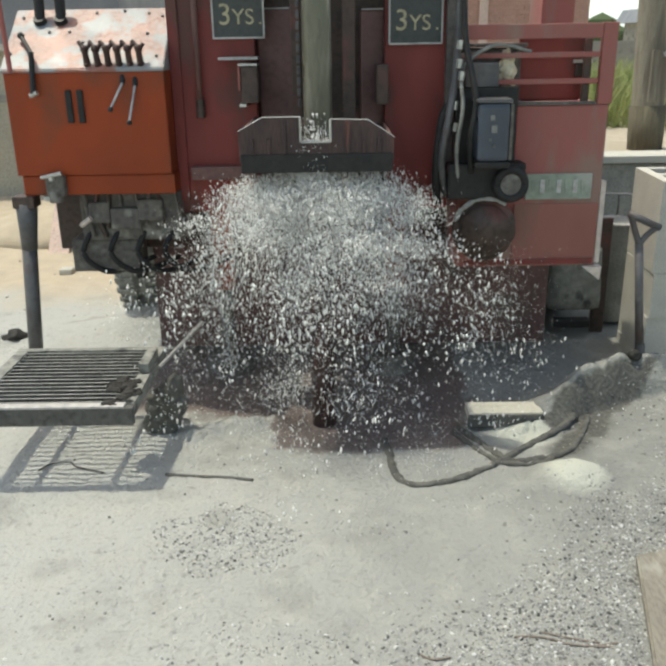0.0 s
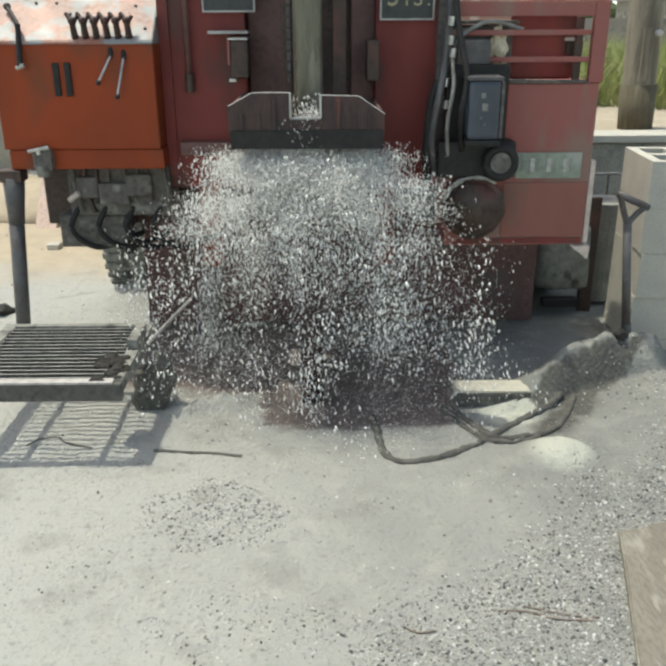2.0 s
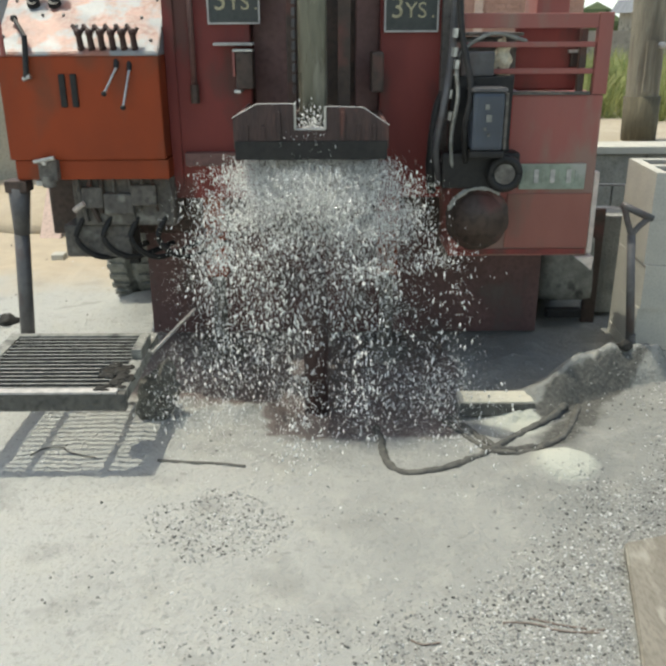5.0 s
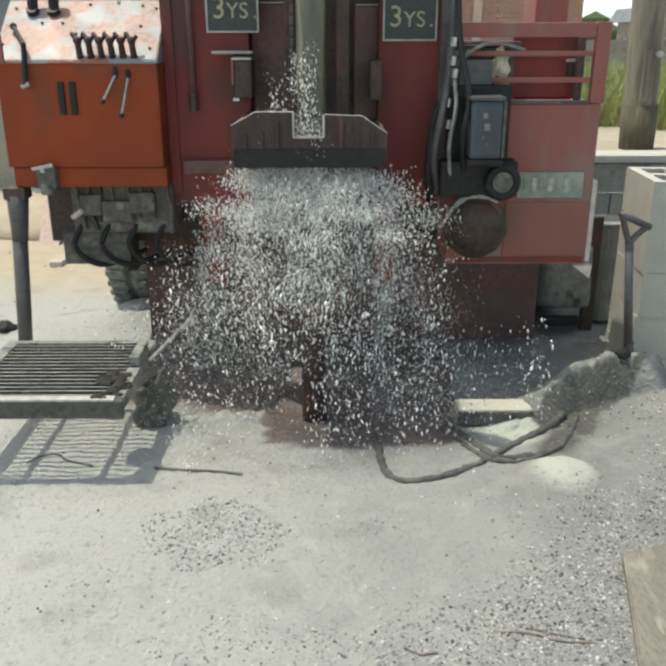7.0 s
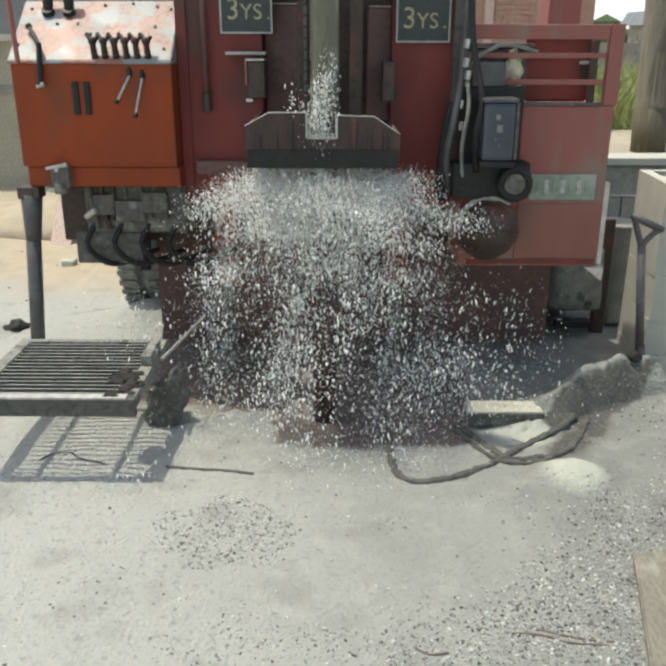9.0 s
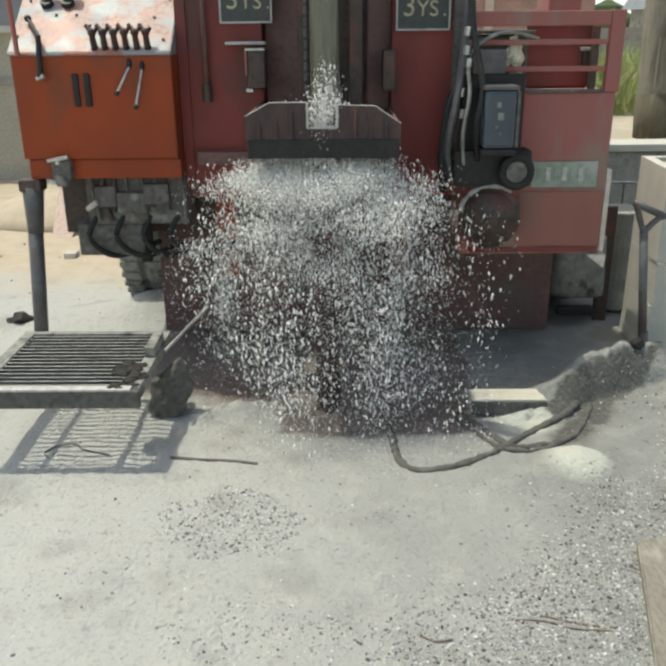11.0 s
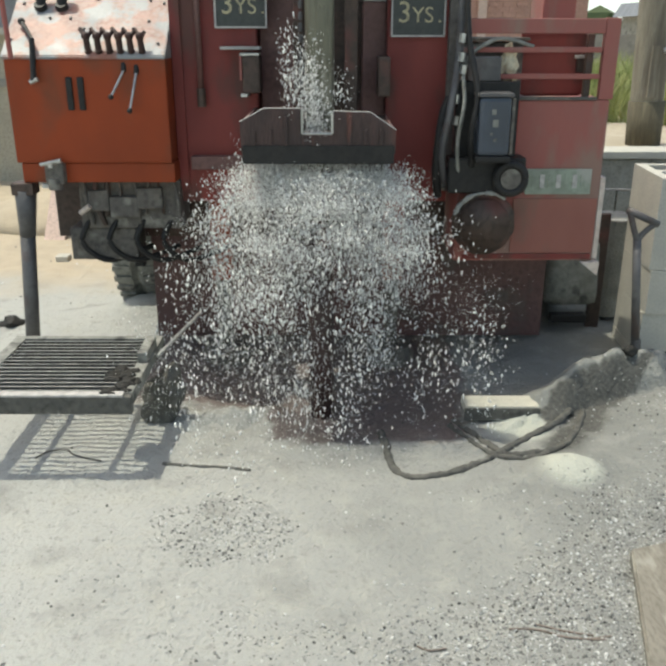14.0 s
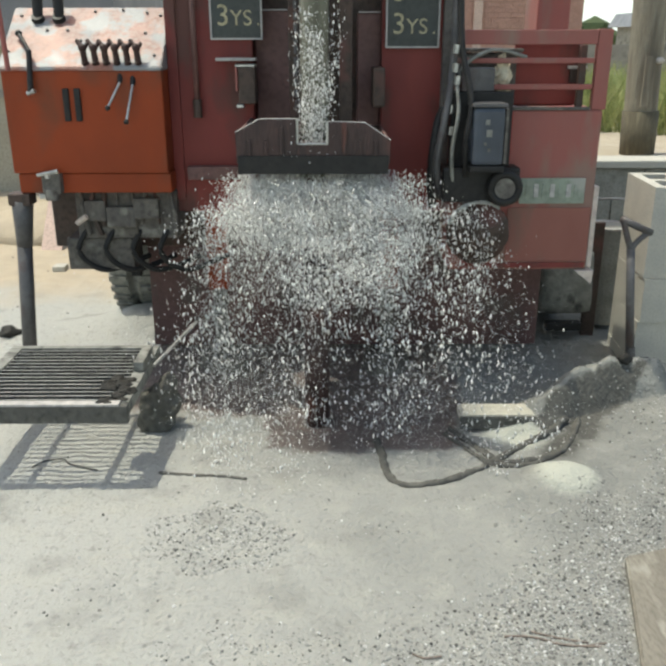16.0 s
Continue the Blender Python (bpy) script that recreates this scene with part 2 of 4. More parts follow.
SAND = material("pale_sand", (0.45, 0.39, 0.30), (0.40, 0.345, 0.265), 4.0, 0.95, bump=0.4, fine=60.0, stain=(0.36, 0.31, 0.23), stain_scale=2.0)
LEVER = material("greasy_brown_lever", (0.04, 0.022, 0.018), (0.07, 0.035, 0.028), 20.0, 0.5, bump=0.2, spec=0.3)
ROTTEN = material("damp_dark_timber", (0.13, 0.11, 0.07), (0.09, 0.078, 0.052), 7.0, 0.9, bump=0.6, stretch=(5, 5, 0.8), stain=(0.17, 0.15, 0.10), stain_scale=5.0)
BRIGHT_RED = material("fresher_red_paint", (0.42, 0.06, 0.045), (0.33, 0.07, 0.055), 3.0, 0.5, bump=0.04, spec=0.25, stain=(0.26, 0.10, 0.08), stain_scale=9.0, stretch=(3, 3, 0.6), speckle=0.3)
STONE = material("grey_stone", (0.42, 0.42, 0.39), (0.28, 0.28, 0.26), 15.0, 0.9, bump=0.4)
PEBBLE = material("mixed_gravel", (0.46, 0.45, 0.42), (0.32, 0.32, 0.31), 25.0, 0.9, bump=0.3)
GRASS = material("tall_grass", (0.26, 0.33, 0.10), (0.42, 0.40, 0.18), 3.0, 0.8, bump=0.1)
FOLIAGE = material("far_foliage", (0.05, 0.08, 0.03), (0.08, 0.10, 0.04), 2.0, 0.9, bump=0.1)
PLASTER = material("beige_plaster", (0.42, 0.39, 0.31), (0.36, 0.33, 0.26), 2.0, 0.9, bump=0.2)
ROOF = material("grey_sheet_roof", (0.22, 0.23, 0.25), (0.17, 0.18, 0.2), 2.0, 0.6, bump=0.2)
def gravel_tones(m):
    n, l = m.node_tree.nodes, m.node_tree.links
    geo = n.new("ShaderNodeNewGeometry")
    r = n.new("ShaderNodeValToRGB")
    r.color_ramp.elements[0].color = (0.06, 0.06, 0.057, 1)
    r.color_ramp.elements[1].color = (0.58, 0.58, 0.56, 1)
    for at, tone in ((0.22, 0.20), (0.8, 0.36)):
        r.color_ramp.elements.new(at).color = (tone, tone, tone * 0.94, 1)
    l.new(geo.outputs["Random Per Island"], r.inputs["Fac"])
    l.new(r.outputs["Color"], n["Principled BSDF"].inputs["Base Color"])
gravel_tones(PEBBLE)


# ---- mesh helpers ----
def b_box(x0, x1, y0, y1, z0, z1, bevel=0.004, bm=None):
    out = bm or bmesh.new()
    g = bmesh.ops.create_cube(out, size=1.0, matrix=Matrix.LocRotScale(((x0 + x1) / 2, (y0 + y1) / 2, (z0 + z1) / 2), None, (x1 - x0, y1 - y0, z1 - z0)))
    if bevel:
        edges = list({e for v in g["verts"] for e in v.link_edges})
        bmesh.ops.bevel(out, geom=edges, offset=bevel, segments=2, affect="EDGES", profile=0.6)
    return out


def b_cyl(p, q, r0, r1=None, seg=16, bm=None):
    out = bm or bmesh.new()
    p, q = Vector(p), Vector(q)
    turn = (q - p).to_track_quat("Z", "Y").to_matrix().to_4x4()
    bmesh.ops.create_cone(out, cap_ends=True, segments=seg, radius1=r0, radius2=r0 if r1 is None else r1, depth=(q - p).length,
                          matrix=Matrix.Translation((p + q) / 2) @ turn)
    return out


def b_ball(p, r, sub=2, scale=(1, 1, 1), bm=None, rough=0.0):
    out = bm or bmesh.new()
    g = bmesh.ops.create_icosphere(out, subdivisions=sub, radius=1.0, matrix=Matrix.LocRotScale(p, None, [r * s for s in scale]))
    if rough:
        for v in g["verts"]:
            d = v.co - Vector(p)
            v.co += d * rough * noise.noise(v.co * (1.8 / r))
    return out


def b_tube(points, r, seg=10, bm=None, steps=8, taper=1.0):
    """A round tube along a smooth curve through the points."""
    out = bm or bmesh.new()
    pts = [Vector(p) for p in points]
    line = []
    for i in range(len(pts) - 1):
        a, b, c, d = pts[max(i - 1, 0)], pts[i], pts[i + 1], pts[min(i + 2, len(pts) - 1)]
        for k in range(steps):
            t = k / steps
            line.append(0.5 * (2 * b + (c - a) * t + (2 * a - 5 * b + 4 * c - d) * t * t + (3 * b - a - 3 * c + d) * t ** 3))
    line.append(pts[-1])
    rings = []
    for i, p in enumerate(line):
        way = (line[min(i + 1, len(line) - 1)] - line[max(i - 1, 0)]).normalized()
        q = way.to_track_quat("Z", "Y")
        rad = r * (1 + (taper - 1) * i / (len(line) - 1))
        rings.append([out.verts.new(p + q @ Vector((rad * math.cos(2 * math.pi * k / seg), rad * math.sin(2 * math.pi * k / seg), 0))) for k in range(seg)])
    for a, b in zip(rings, rings[1:]):
        for k in range(seg):
            out.faces.new((a[k], a[(k + 1) % seg], b[(k + 1) % seg], b[k]))
    out.faces.new(rings[0][::-1])
    out.faces.new(rings[-1])
    return out


def b_plate(outline, y0, y1, bm=None):
    """A plate with that outline in x and z, from y0 to y1."""
    out = bm or bmesh.new()
    front = [out.verts.new((x, y0, z)) for x, z in outline]
    back = [out.verts.new((x, y1, z)) for x, z in outline]
    out.faces.new(front)
    out.faces.new(back[::-1])
    for i in range(len(outline)):
        j = (i + 1) % len(outline)
        out.faces.new((front[j], front[i], back[i], back[j]))
    bmesh.ops.recalc_face_normals(out, faces=out.faces)
    return out


def mesh_of(name, bm, mat, smooth=False):
    me = bpy.data.meshes.new(name)
    bmesh.ops.recalc_face_normals(bm, faces=bm.faces)
    bm.to_mesh(me)
    bm.free()
    me.materials.append(mat)
    if smooth:
        me.polygons.foreach_set("use_smooth", [True] * len(me.polygons))
    return me


def part(name, bm, mat, parent, label="", smooth=False):
    ob = new(name, mesh_of(name, bm, mat, smooth))
    ob.parent = parent
    if label:
        tagged(ob, label)
    return ob


def thing(name, label, category, at=(0, 0, 0), group="", kind=""):
    ob = new(name)
    ob.empty_display_size = 0.1
    return tagged(ob, label, category, group, kind)


def solid(name, bm, mat, label, category, group="", kind="", smooth=False):
    return tagged(new(name, mesh_of(name, bm, mat, smooth)), label, category, group, kind)


def lettering(name, text, size, x, y, z, mat, parent, label=""):
    cu = bpy.data.curves.new(name, "FONT")
    cu.body, cu.size, cu.extrude = text, size, 0.001
    tmp = bpy.data.objects.new(name, cu)
    me = bpy.data.meshes.new_from_object(tmp)
    bpy.data.objects.remove(tmp)
    bpy.data.curves.remove(cu)
    me.transform(pose(x, y, z, 90, 0, 0))
    me.materials.clear()
    me.materials.append(mat)
    ob = new(name, me)
    ob.parent = parent
    if label:
        tagged(ob, label)
    return ob


# ---- ground ----
def bell(x, y, cx, cy, rx, ry):
    return math.exp(-((x - cx) / rx) ** 2 - ((y - cy) / ry) ** 2)


def along(x, y, ax, ay, bx, by, w):
    dx, dy = bx - ax, by - ay
    t = max(0.0, min(1.0, ((x - ax) * dx + (y - ay) * dy) / (dx * dx + dy * dy)))
    return math.exp(-(((x - ax - t * dx) ** 2 + (y - ay - t * dy) ** 2) / (w * w)))


RIDGE = [(0.885, 3.14, 0.05), (0.975, 3.215, 0.12), (1.08, 3.28, 0.175), (1.20, 3.34, 0.20), (1.37, 3.40, 0.195), (1.50, 3.41, 0.17)]


def berm(x, y):
    """The bank of mud that holds the pit: gentle behind, steep in front."""
    if not (0.6 < x < 1.9 and 2.8 < y < 4.0):
        return 0.0
    best = 0.0
    for (ax, ay, ah), (bx, by, bh) in zip(RIDGE, RIDGE[1:]):
        dx, dy = bx - ax, by - ay
        t = max(0.0, min(1.0, ((x - ax) * dx + (y - ay) * dy) / (dx * dx + dy * dy)))
        px, py = x - ax - t * dx, y - ay - t * dy
        d = math.hypot(px, py) * (1 + 0.35 * noise.noise((x * 7, y * 7, 2)))
        front = dx * py - dy * px < 0
        w = 0.085 if front else 0.12
        h = (ah + (bh - ah) * t) * (1 + 0.2 * noise.noise((x * 12, y * 12, 9)))
        best = max(best, h * ((1 - min(1.0, d / 0.105) ** 1.3) if front else math.exp(-(d / w) ** 2)))
    return best


def darkened(x, y):
    """How far the ground is darkened: shade painted on the bank's front flank, widest at its low end."""
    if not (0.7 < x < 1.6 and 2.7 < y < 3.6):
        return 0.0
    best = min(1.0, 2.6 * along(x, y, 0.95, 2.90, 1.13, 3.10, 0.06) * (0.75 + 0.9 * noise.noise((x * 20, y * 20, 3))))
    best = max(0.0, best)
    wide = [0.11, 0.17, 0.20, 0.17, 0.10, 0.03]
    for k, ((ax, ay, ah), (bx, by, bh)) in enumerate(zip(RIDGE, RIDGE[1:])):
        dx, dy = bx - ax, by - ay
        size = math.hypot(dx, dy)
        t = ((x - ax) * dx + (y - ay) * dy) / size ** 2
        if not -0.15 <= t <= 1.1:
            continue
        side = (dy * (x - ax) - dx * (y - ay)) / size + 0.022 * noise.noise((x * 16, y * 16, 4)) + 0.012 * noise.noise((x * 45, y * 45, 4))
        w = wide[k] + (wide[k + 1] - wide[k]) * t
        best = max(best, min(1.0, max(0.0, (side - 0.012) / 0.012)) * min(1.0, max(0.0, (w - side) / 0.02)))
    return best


def height(x, y):
    near = 1.0 if y < 12 and abs(x) < 8 else 0.0
    z = 0.0
    if near:
        z += 0.018 * noise.noise((x * 1.7, y * 1.7, 3.0)) + 0.008 * noise.noise((x * 6, y * 6, 1.0)) + 0.003 * noise.noise((x * 22, y * 22, 5.0))
        z += 0.009 * max(0.0, noise.noise((x * 11, y * 11, 8.0)) - 0.15) + 0.009 * noise.noise((x * 40, y * 40, 6.0)) * max(0.0, 0.25 + noise.noise((x * 2.5, y * 2.5, 12.0)))
        z -= 0.012 * max(0.0, noise.noise((x * 9, y * 17, 20.0)) - 0.32)
        z -= 0.07 * bell(x, y, -0.02, 3.45, 0.55, 0.5)
        z += berm(x, y)
        z += 0.10 * bell(x, y, 1.62, 3.05, 0.38, 0.42)
        z += 0.05 * bell(x, y, -1.5, 4.3, 0.6, 0.25) + 0.13 * bell(x, y, -1.05, 4.45, 0.28, 0.22)
        z += 0.055 * math.exp(-(((x - 0.90) / 0.14) ** 2 + ((y - 2.67) / 0.10) ** 2) ** 1.6)
        z += 0.04 * along(x, y, -0.30, 3.28, -0.62, 3.10, 0.06) * (1 + 0.8 * noise.noise((x * 14, y * 14, 7)))
        fade = max(0.0, min(1.0, (12 - y) / 4)) * max(0.0, min(1.0, (8 - abs(x)) / 3))
        z *= fade
    return z


def build_ground():
    def axis(lo, hi, step, reach):
        a = list(np.arange(lo, hi + 1e-6, step))
        d, up, down = step, a[-1], a[0]
        left, right = [], []
        while up < reach:
            d *= 1.25
            up, down = up + d, down - d
            right.append(up), left.append(down)
        return left[::-1] + a + right
    xs, ys = axis(-1.8, 2.0, 0.010, 1500), axis(1.5, 4.2, 0.010, 1500)
    verts = [(x, y, height(x, y)) for y in ys for x in xs]
    w = len(xs)
    faces = [(j * w + i, j * w + i + 1, (j + 1) * w + i + 1, (j + 1) * w + i) for j in range(len(ys) - 1) for i in range(w - 1)]
    me = bpy.data.meshes.new("ground")
    me.from_pydata(verts, [], faces)
    me.materials.append(MUD)
    me.polygons.foreach_set("use_smooth", [True] * len(me.polygons))
    me.attributes.new("flank_shade", "FLOAT", "POINT").data.foreach_set("value", [darkened(x, y) for x, y, z in verts])
    tagged(new("ground", me), "pale grey dried drilling mud and sand", "ground", kind="structure")


build_ground()


# ---- drill rig ----
rig = thing("drill_rig", "red and orange truck-mounted water well drilling rig, dusty and wet", "drilling rig")


def lever(bm, x, y, z, dx, dy, dz, r):
    b_cyl((x, y, z), (x + dx, y + dy, z + dz), r, r * 0.85, 12, bm)
    b_ball((x + dx, y + dy, z + dz), r * 1.25, 2, bm=bm)


def build_console():
    bm = b_box(-1.43, -0.73, 3.60, 4.05, 1.045, 1.49, 0.008)
    body = part("control_console", bm, ORANGE, rig, "orange-red sheet steel control console")
    part("lower_flange", b_box(-1.415, -0.722, 3.612, 4.05, 0.955, 1.043, 0.006), ORANGE, body)
    slope = bmesh.new()
    outline = [(3.592, 1.488), (3.592, 1.503), (3.90, 1.752), (4.05, 1.752), (4.05, 1.49)]
    a = [slope.verts.new((-1.437, y, z)) for y, z in outline]
    b = [slope.verts.new((-0.728, y, z)) for y, z in outline]
    slope.faces.new(a), slope.faces.new(b[::-1])
    for i in range(5):
        slope.faces.new((a[i], a[(i + 1) % 5], b[(i + 1) % 5], b[i]))
    bmesh.ops.bevel(slope, geom=slope.edges[:], offset=0.004, segments=2, affect="EDGES")
    part("sloped_panel", slope, WORN, body, "sun-bleached sloping panel with worn paint")

    def on(u, v):
        """A point on the sloping panel."""
        return Vector((-1.43 + 0.70 * u, 3.592 + 0.308 * v, 1.506 + 0.249 * v))
    up = Vector((0, -0.63, 0.777))
    for i in range(6):
        p = on(0.53 + 0.066 * i, 0.055)
        bm = bmesh.new()
        lever(bm, p.x, p.y, p.z, -0.003, -0.01, 0.062, 0.0145)
        b_cyl(p + Vector((0, 0.0, 0.05)), p + Vector((-0.036, 0.03, 0.092)), 0.0125, 0.009, 10, bm)
        b_cyl(p + Vector((0, 0.0, 0.055)), p + Vector((0.016, 0.01, 0.082)), 0.010, 0.008, 10, bm)
        b_cyl(p - up * 0.01, p + up * 0.012, 0.017, 0.014, 12, bm)
        part("valve_lever", bm, LEVER, body, "short dark brown valve lever")
    for u in (0.165, 0.30):
        p = on(u, 0.78)
        bm = b_cyl(p, p + Vector((0.0, 0.02, 0.16)), 0.022, 0.026, 14)
        b_cyl(p - up * 0.01, p + up * 0.02, 0.03, 0.027, 14, bm)
        part("hand_grip", bm, BLACK, body, "thick black hand grip")
    p = on(0.06, 0.18)
    part("upright_bar", b_cyl((p.x, 3.585, 1.49), (p.x - 0.012, 3.585, 1.98), 0.011, seg=12), FADED_RED, body)
    bm = b_cyl(on(0.08, 0.48) + up * 0.02, on(0.19, 0.14) + up * 0.03, 0.009, seg=10)
    b_ball(on(0.08, 0.48) + up * 0.02, 0.016, bm=bm)
    b_cyl(on(0.19, 0.14) + up * 0.04, Vector((-1.295, 3.565, 1.40)), 0.011, 0.013, 10, bm)
    part("crank_handle", bm, BLACK, body, "black bent crank handle")
    part("handle_tip", b_cyl((-1.31, 3.565, 1.395), (-1.275, 3.56, 1.408), 0.010, seg=10), STEEL, body)
    for u, v in ((0.05, 0.85), (0.03, 0.25), (0.24, 0.6), (0.37, 0.6), (0.47, 0.42), (0.52, 0.92), (0.86, 0.9), (0.95, 0.85), (0.87, 0.55), (0.95, 0.18), (0.7, 0.95)):
        part("bolt", b_cyl(on(u, v) - up * 0.002, on(u, v) + up * 0.006, 0.007, 0.006, 6), GREY_STEEL, body)
    for x in (-1.155, -1.105):
        part("slot", b_box(x - 0.014, x + 0.014, 3.588, 3.606, 1.275, 1.415, 0.006), BLACK, body, "narrow black slot")
    for a, b in (((-0.912, 3.59, 1.44), (-0.965, 3.55, 1.335)), ((-0.857, 3.59, 1.43), (-0.886, 3.54, 1.278))):
        bm = b_cyl(a, b, 0.0055, seg=10)
        part("gear_stick", bm, STEEL, body, "thin steel stick")
        part("stick_knob", b_ball(b, 0.012), BLACK, body)
        part("stick_boot", b_cyl(Vector(a) + Vector((0, 0.02, 0.03)), a, 0.013, 0.011, 12), BLACK, body)
    # cock under the flange
    bm = b_box(-1.30, -1.215, 3.565, 3.64, 0.955, 1.05, 0.012)
    b_cyl((-1.26, 3.58, 0.93), (-1.26, 3.58, 0.98), 0.03, seg=14, bm=bm)
    part("stop_cock", bm, DIRTY, body)
    bm = b_cyl((-1.31, 3.555, 1.045), (-1.215, 3.555, 1.062), 0.008, 0.011, 10)
    b_cyl((-1.265, 3.56, 1.03), (-1.265, 3.56, 1.06), 0.012, seg=10, bm=bm)
    part("cock_lever", bm, STEEL, body)
    part("glint_plate", b_box(-1.33, -1.30, 3.60, 3.63, 0.93, 0.952, 0.003), STEEL, body)


build_console()


def build_mast_front():
    for name, x0, x1 in (("side_panel", -0.728, -0.345), ("side_panel", 0.236, 0.532)):
        part(name, b_box(x0, x1, 3.75, 3.80, 0.84, 2.25, 0.005), RED, rig, "dark red painted steel panel")
    # pressed edges and pipe on the panels
    part("panel_rib", b_box(-0.728, -0.68, 3.735, 3.755, 0.90, 2.25, 0.004), RED, rig)
    part("conduit", b_cyl((-0.60, 3.72, 1.30), (-0.60, 3.72, 2.25), 0.013, seg=16), BROWN, rig, "brown upright conduit", True)
    part("conduit_joint", b_cyl((-0.60, 3.72, 1.28), (-0.60, 3.72, 1.36), 0.02, seg=14), DARK, rig)
    part("panel_edge", b_box(0.505, 0.545, 3.70, 3.76, 0.9, 2.25, 0.004), DIRTY, rig)
    part("stiffener", b_box(-0.66, -0.36, 3.69, 3.75, 1.00, 1.06, 0.005), BROWN, rig)
    # signs
    for x0, x1, z in ((-0.522, -0.30, 1.618), (0.256, 0.486, 1.582)):
        board = part("sign_board", b_box(x0, x1, 3.735, 3.749, z, z + 0.34, 0.002), SIGN, rig, "dark sign with pale border and faded yellow lettering")
        for a, b, c, d in ((x0 - 0.004, x1 + 0.004, z - 0.005, z + 0.003), (x0 - 0.005, x0 + 0.003, z + 0.003, z + 0.34), (x1 - 0.003, x1 + 0.005, z + 0.003, z + 0.34)):
            part("border", b_box(a, b, 3.730, 3.737, c, d, 0.0), PALE, board)
        lettering("lettering", "3", 0.125, x0 + 0.022, 3.7335, z + 0.055, YELLOW, board)
        lettering("lettering", "YS", 0.092, x0 + 0.085, 3.7335, z + 0.055, YELLOW, board)
        part("letter_dot", b_box(x0 + 0.205, x0 + 0.214, 3.731, 3.736, z + 0.055, z + 0.064, 0.0), YELLOW, board)
        lettering("lettering", "3", 0.125, x0 + 0.022, 3.7335, z + 0.19, YELLOW, board)
    # recess behind the pipe
    part("recess_back", b_box(-0.45, 0.35, 3.98, 4.02, 0.85, 2.25, 0.0), DARK, rig)
    part("guide_box", b_box(-0.335, -0.185, 3.82, 3.97, 1.20, 1.735, 0.006), BROWN, rig, "brown guide box with its sunlit top edge painted bright")
    part("guide_box", b_box(0.13, 0.235, 3.82, 3.97, 1.20, 1.725, 0.006), BROWN, rig)
    # pale strips painted in as sunlight on the boxes' top edges
    part("worn_edge", b_box(-0.332, -0.19, 3.812, 3.85, 1.7365, 1.742, 0.0), PALE, rig)
    part("worn_edge", b_box(0.135, 0.232, 3.812, 3.85, 1.7265, 1.732, 0.0), PALE, rig)
    part("mast_rail", b_box(-0.175, -0.135, 3.60, 3.66, 1.25, 2.25, 0.004), DARK, rig)
    part("mast_rail", b_box(0.045, 0.10, 3.60, 3.66, 1.25, 2.25, 0.004), DARK, rig)
    for i in range(16):
        z = 1.33 + i * 0.045
        part("chain_link", b_box(-0.152, -0.136, 3.575, 3.595, z, z + 0.034, 0.005), GREY_STEEL, rig)
    # the ledge's pale colour holds the sunlight on it
    part("ledge", b_box(-0.50, -0.325, 3.66, 3.75, 1.526, 1.538, 0.002), PALE, rig, "thin bright ledge")
    clamp = part("bracket", b_box(-0.40, -0.325, 3.62, 3.75, 1.345, 1.50, 0.006), DARK, rig)
    part("bracket_lip", b_box(-0.41, -0.325, 3.615, 3.74, 1.502, 1.512, 0.002), STEEL, clamp)
    part("bracket_lip", b_box(-0.412, -0.402, 3.615, 3.74, 1.40, 1.50, 0.002), FADED_RED, clamp)
    part("bracket_lip", b_box(-0.41, -0.38, 3.615, 3.74, 1.33, 1.343, 0.002), STEEL, clamp)
    # unseen plate added overhead to keep the sun out of the recess
    part("mast_head", b_box(-0.728, 0.545, 3.62, 4.05, 2.251, 2.36, 0.01), RED, rig)
    part("valve", b_box(0.19, 0.245, 3.60, 3.75, 1.33, 1.50, 0.012), DARK, rig)


build_mast_front()


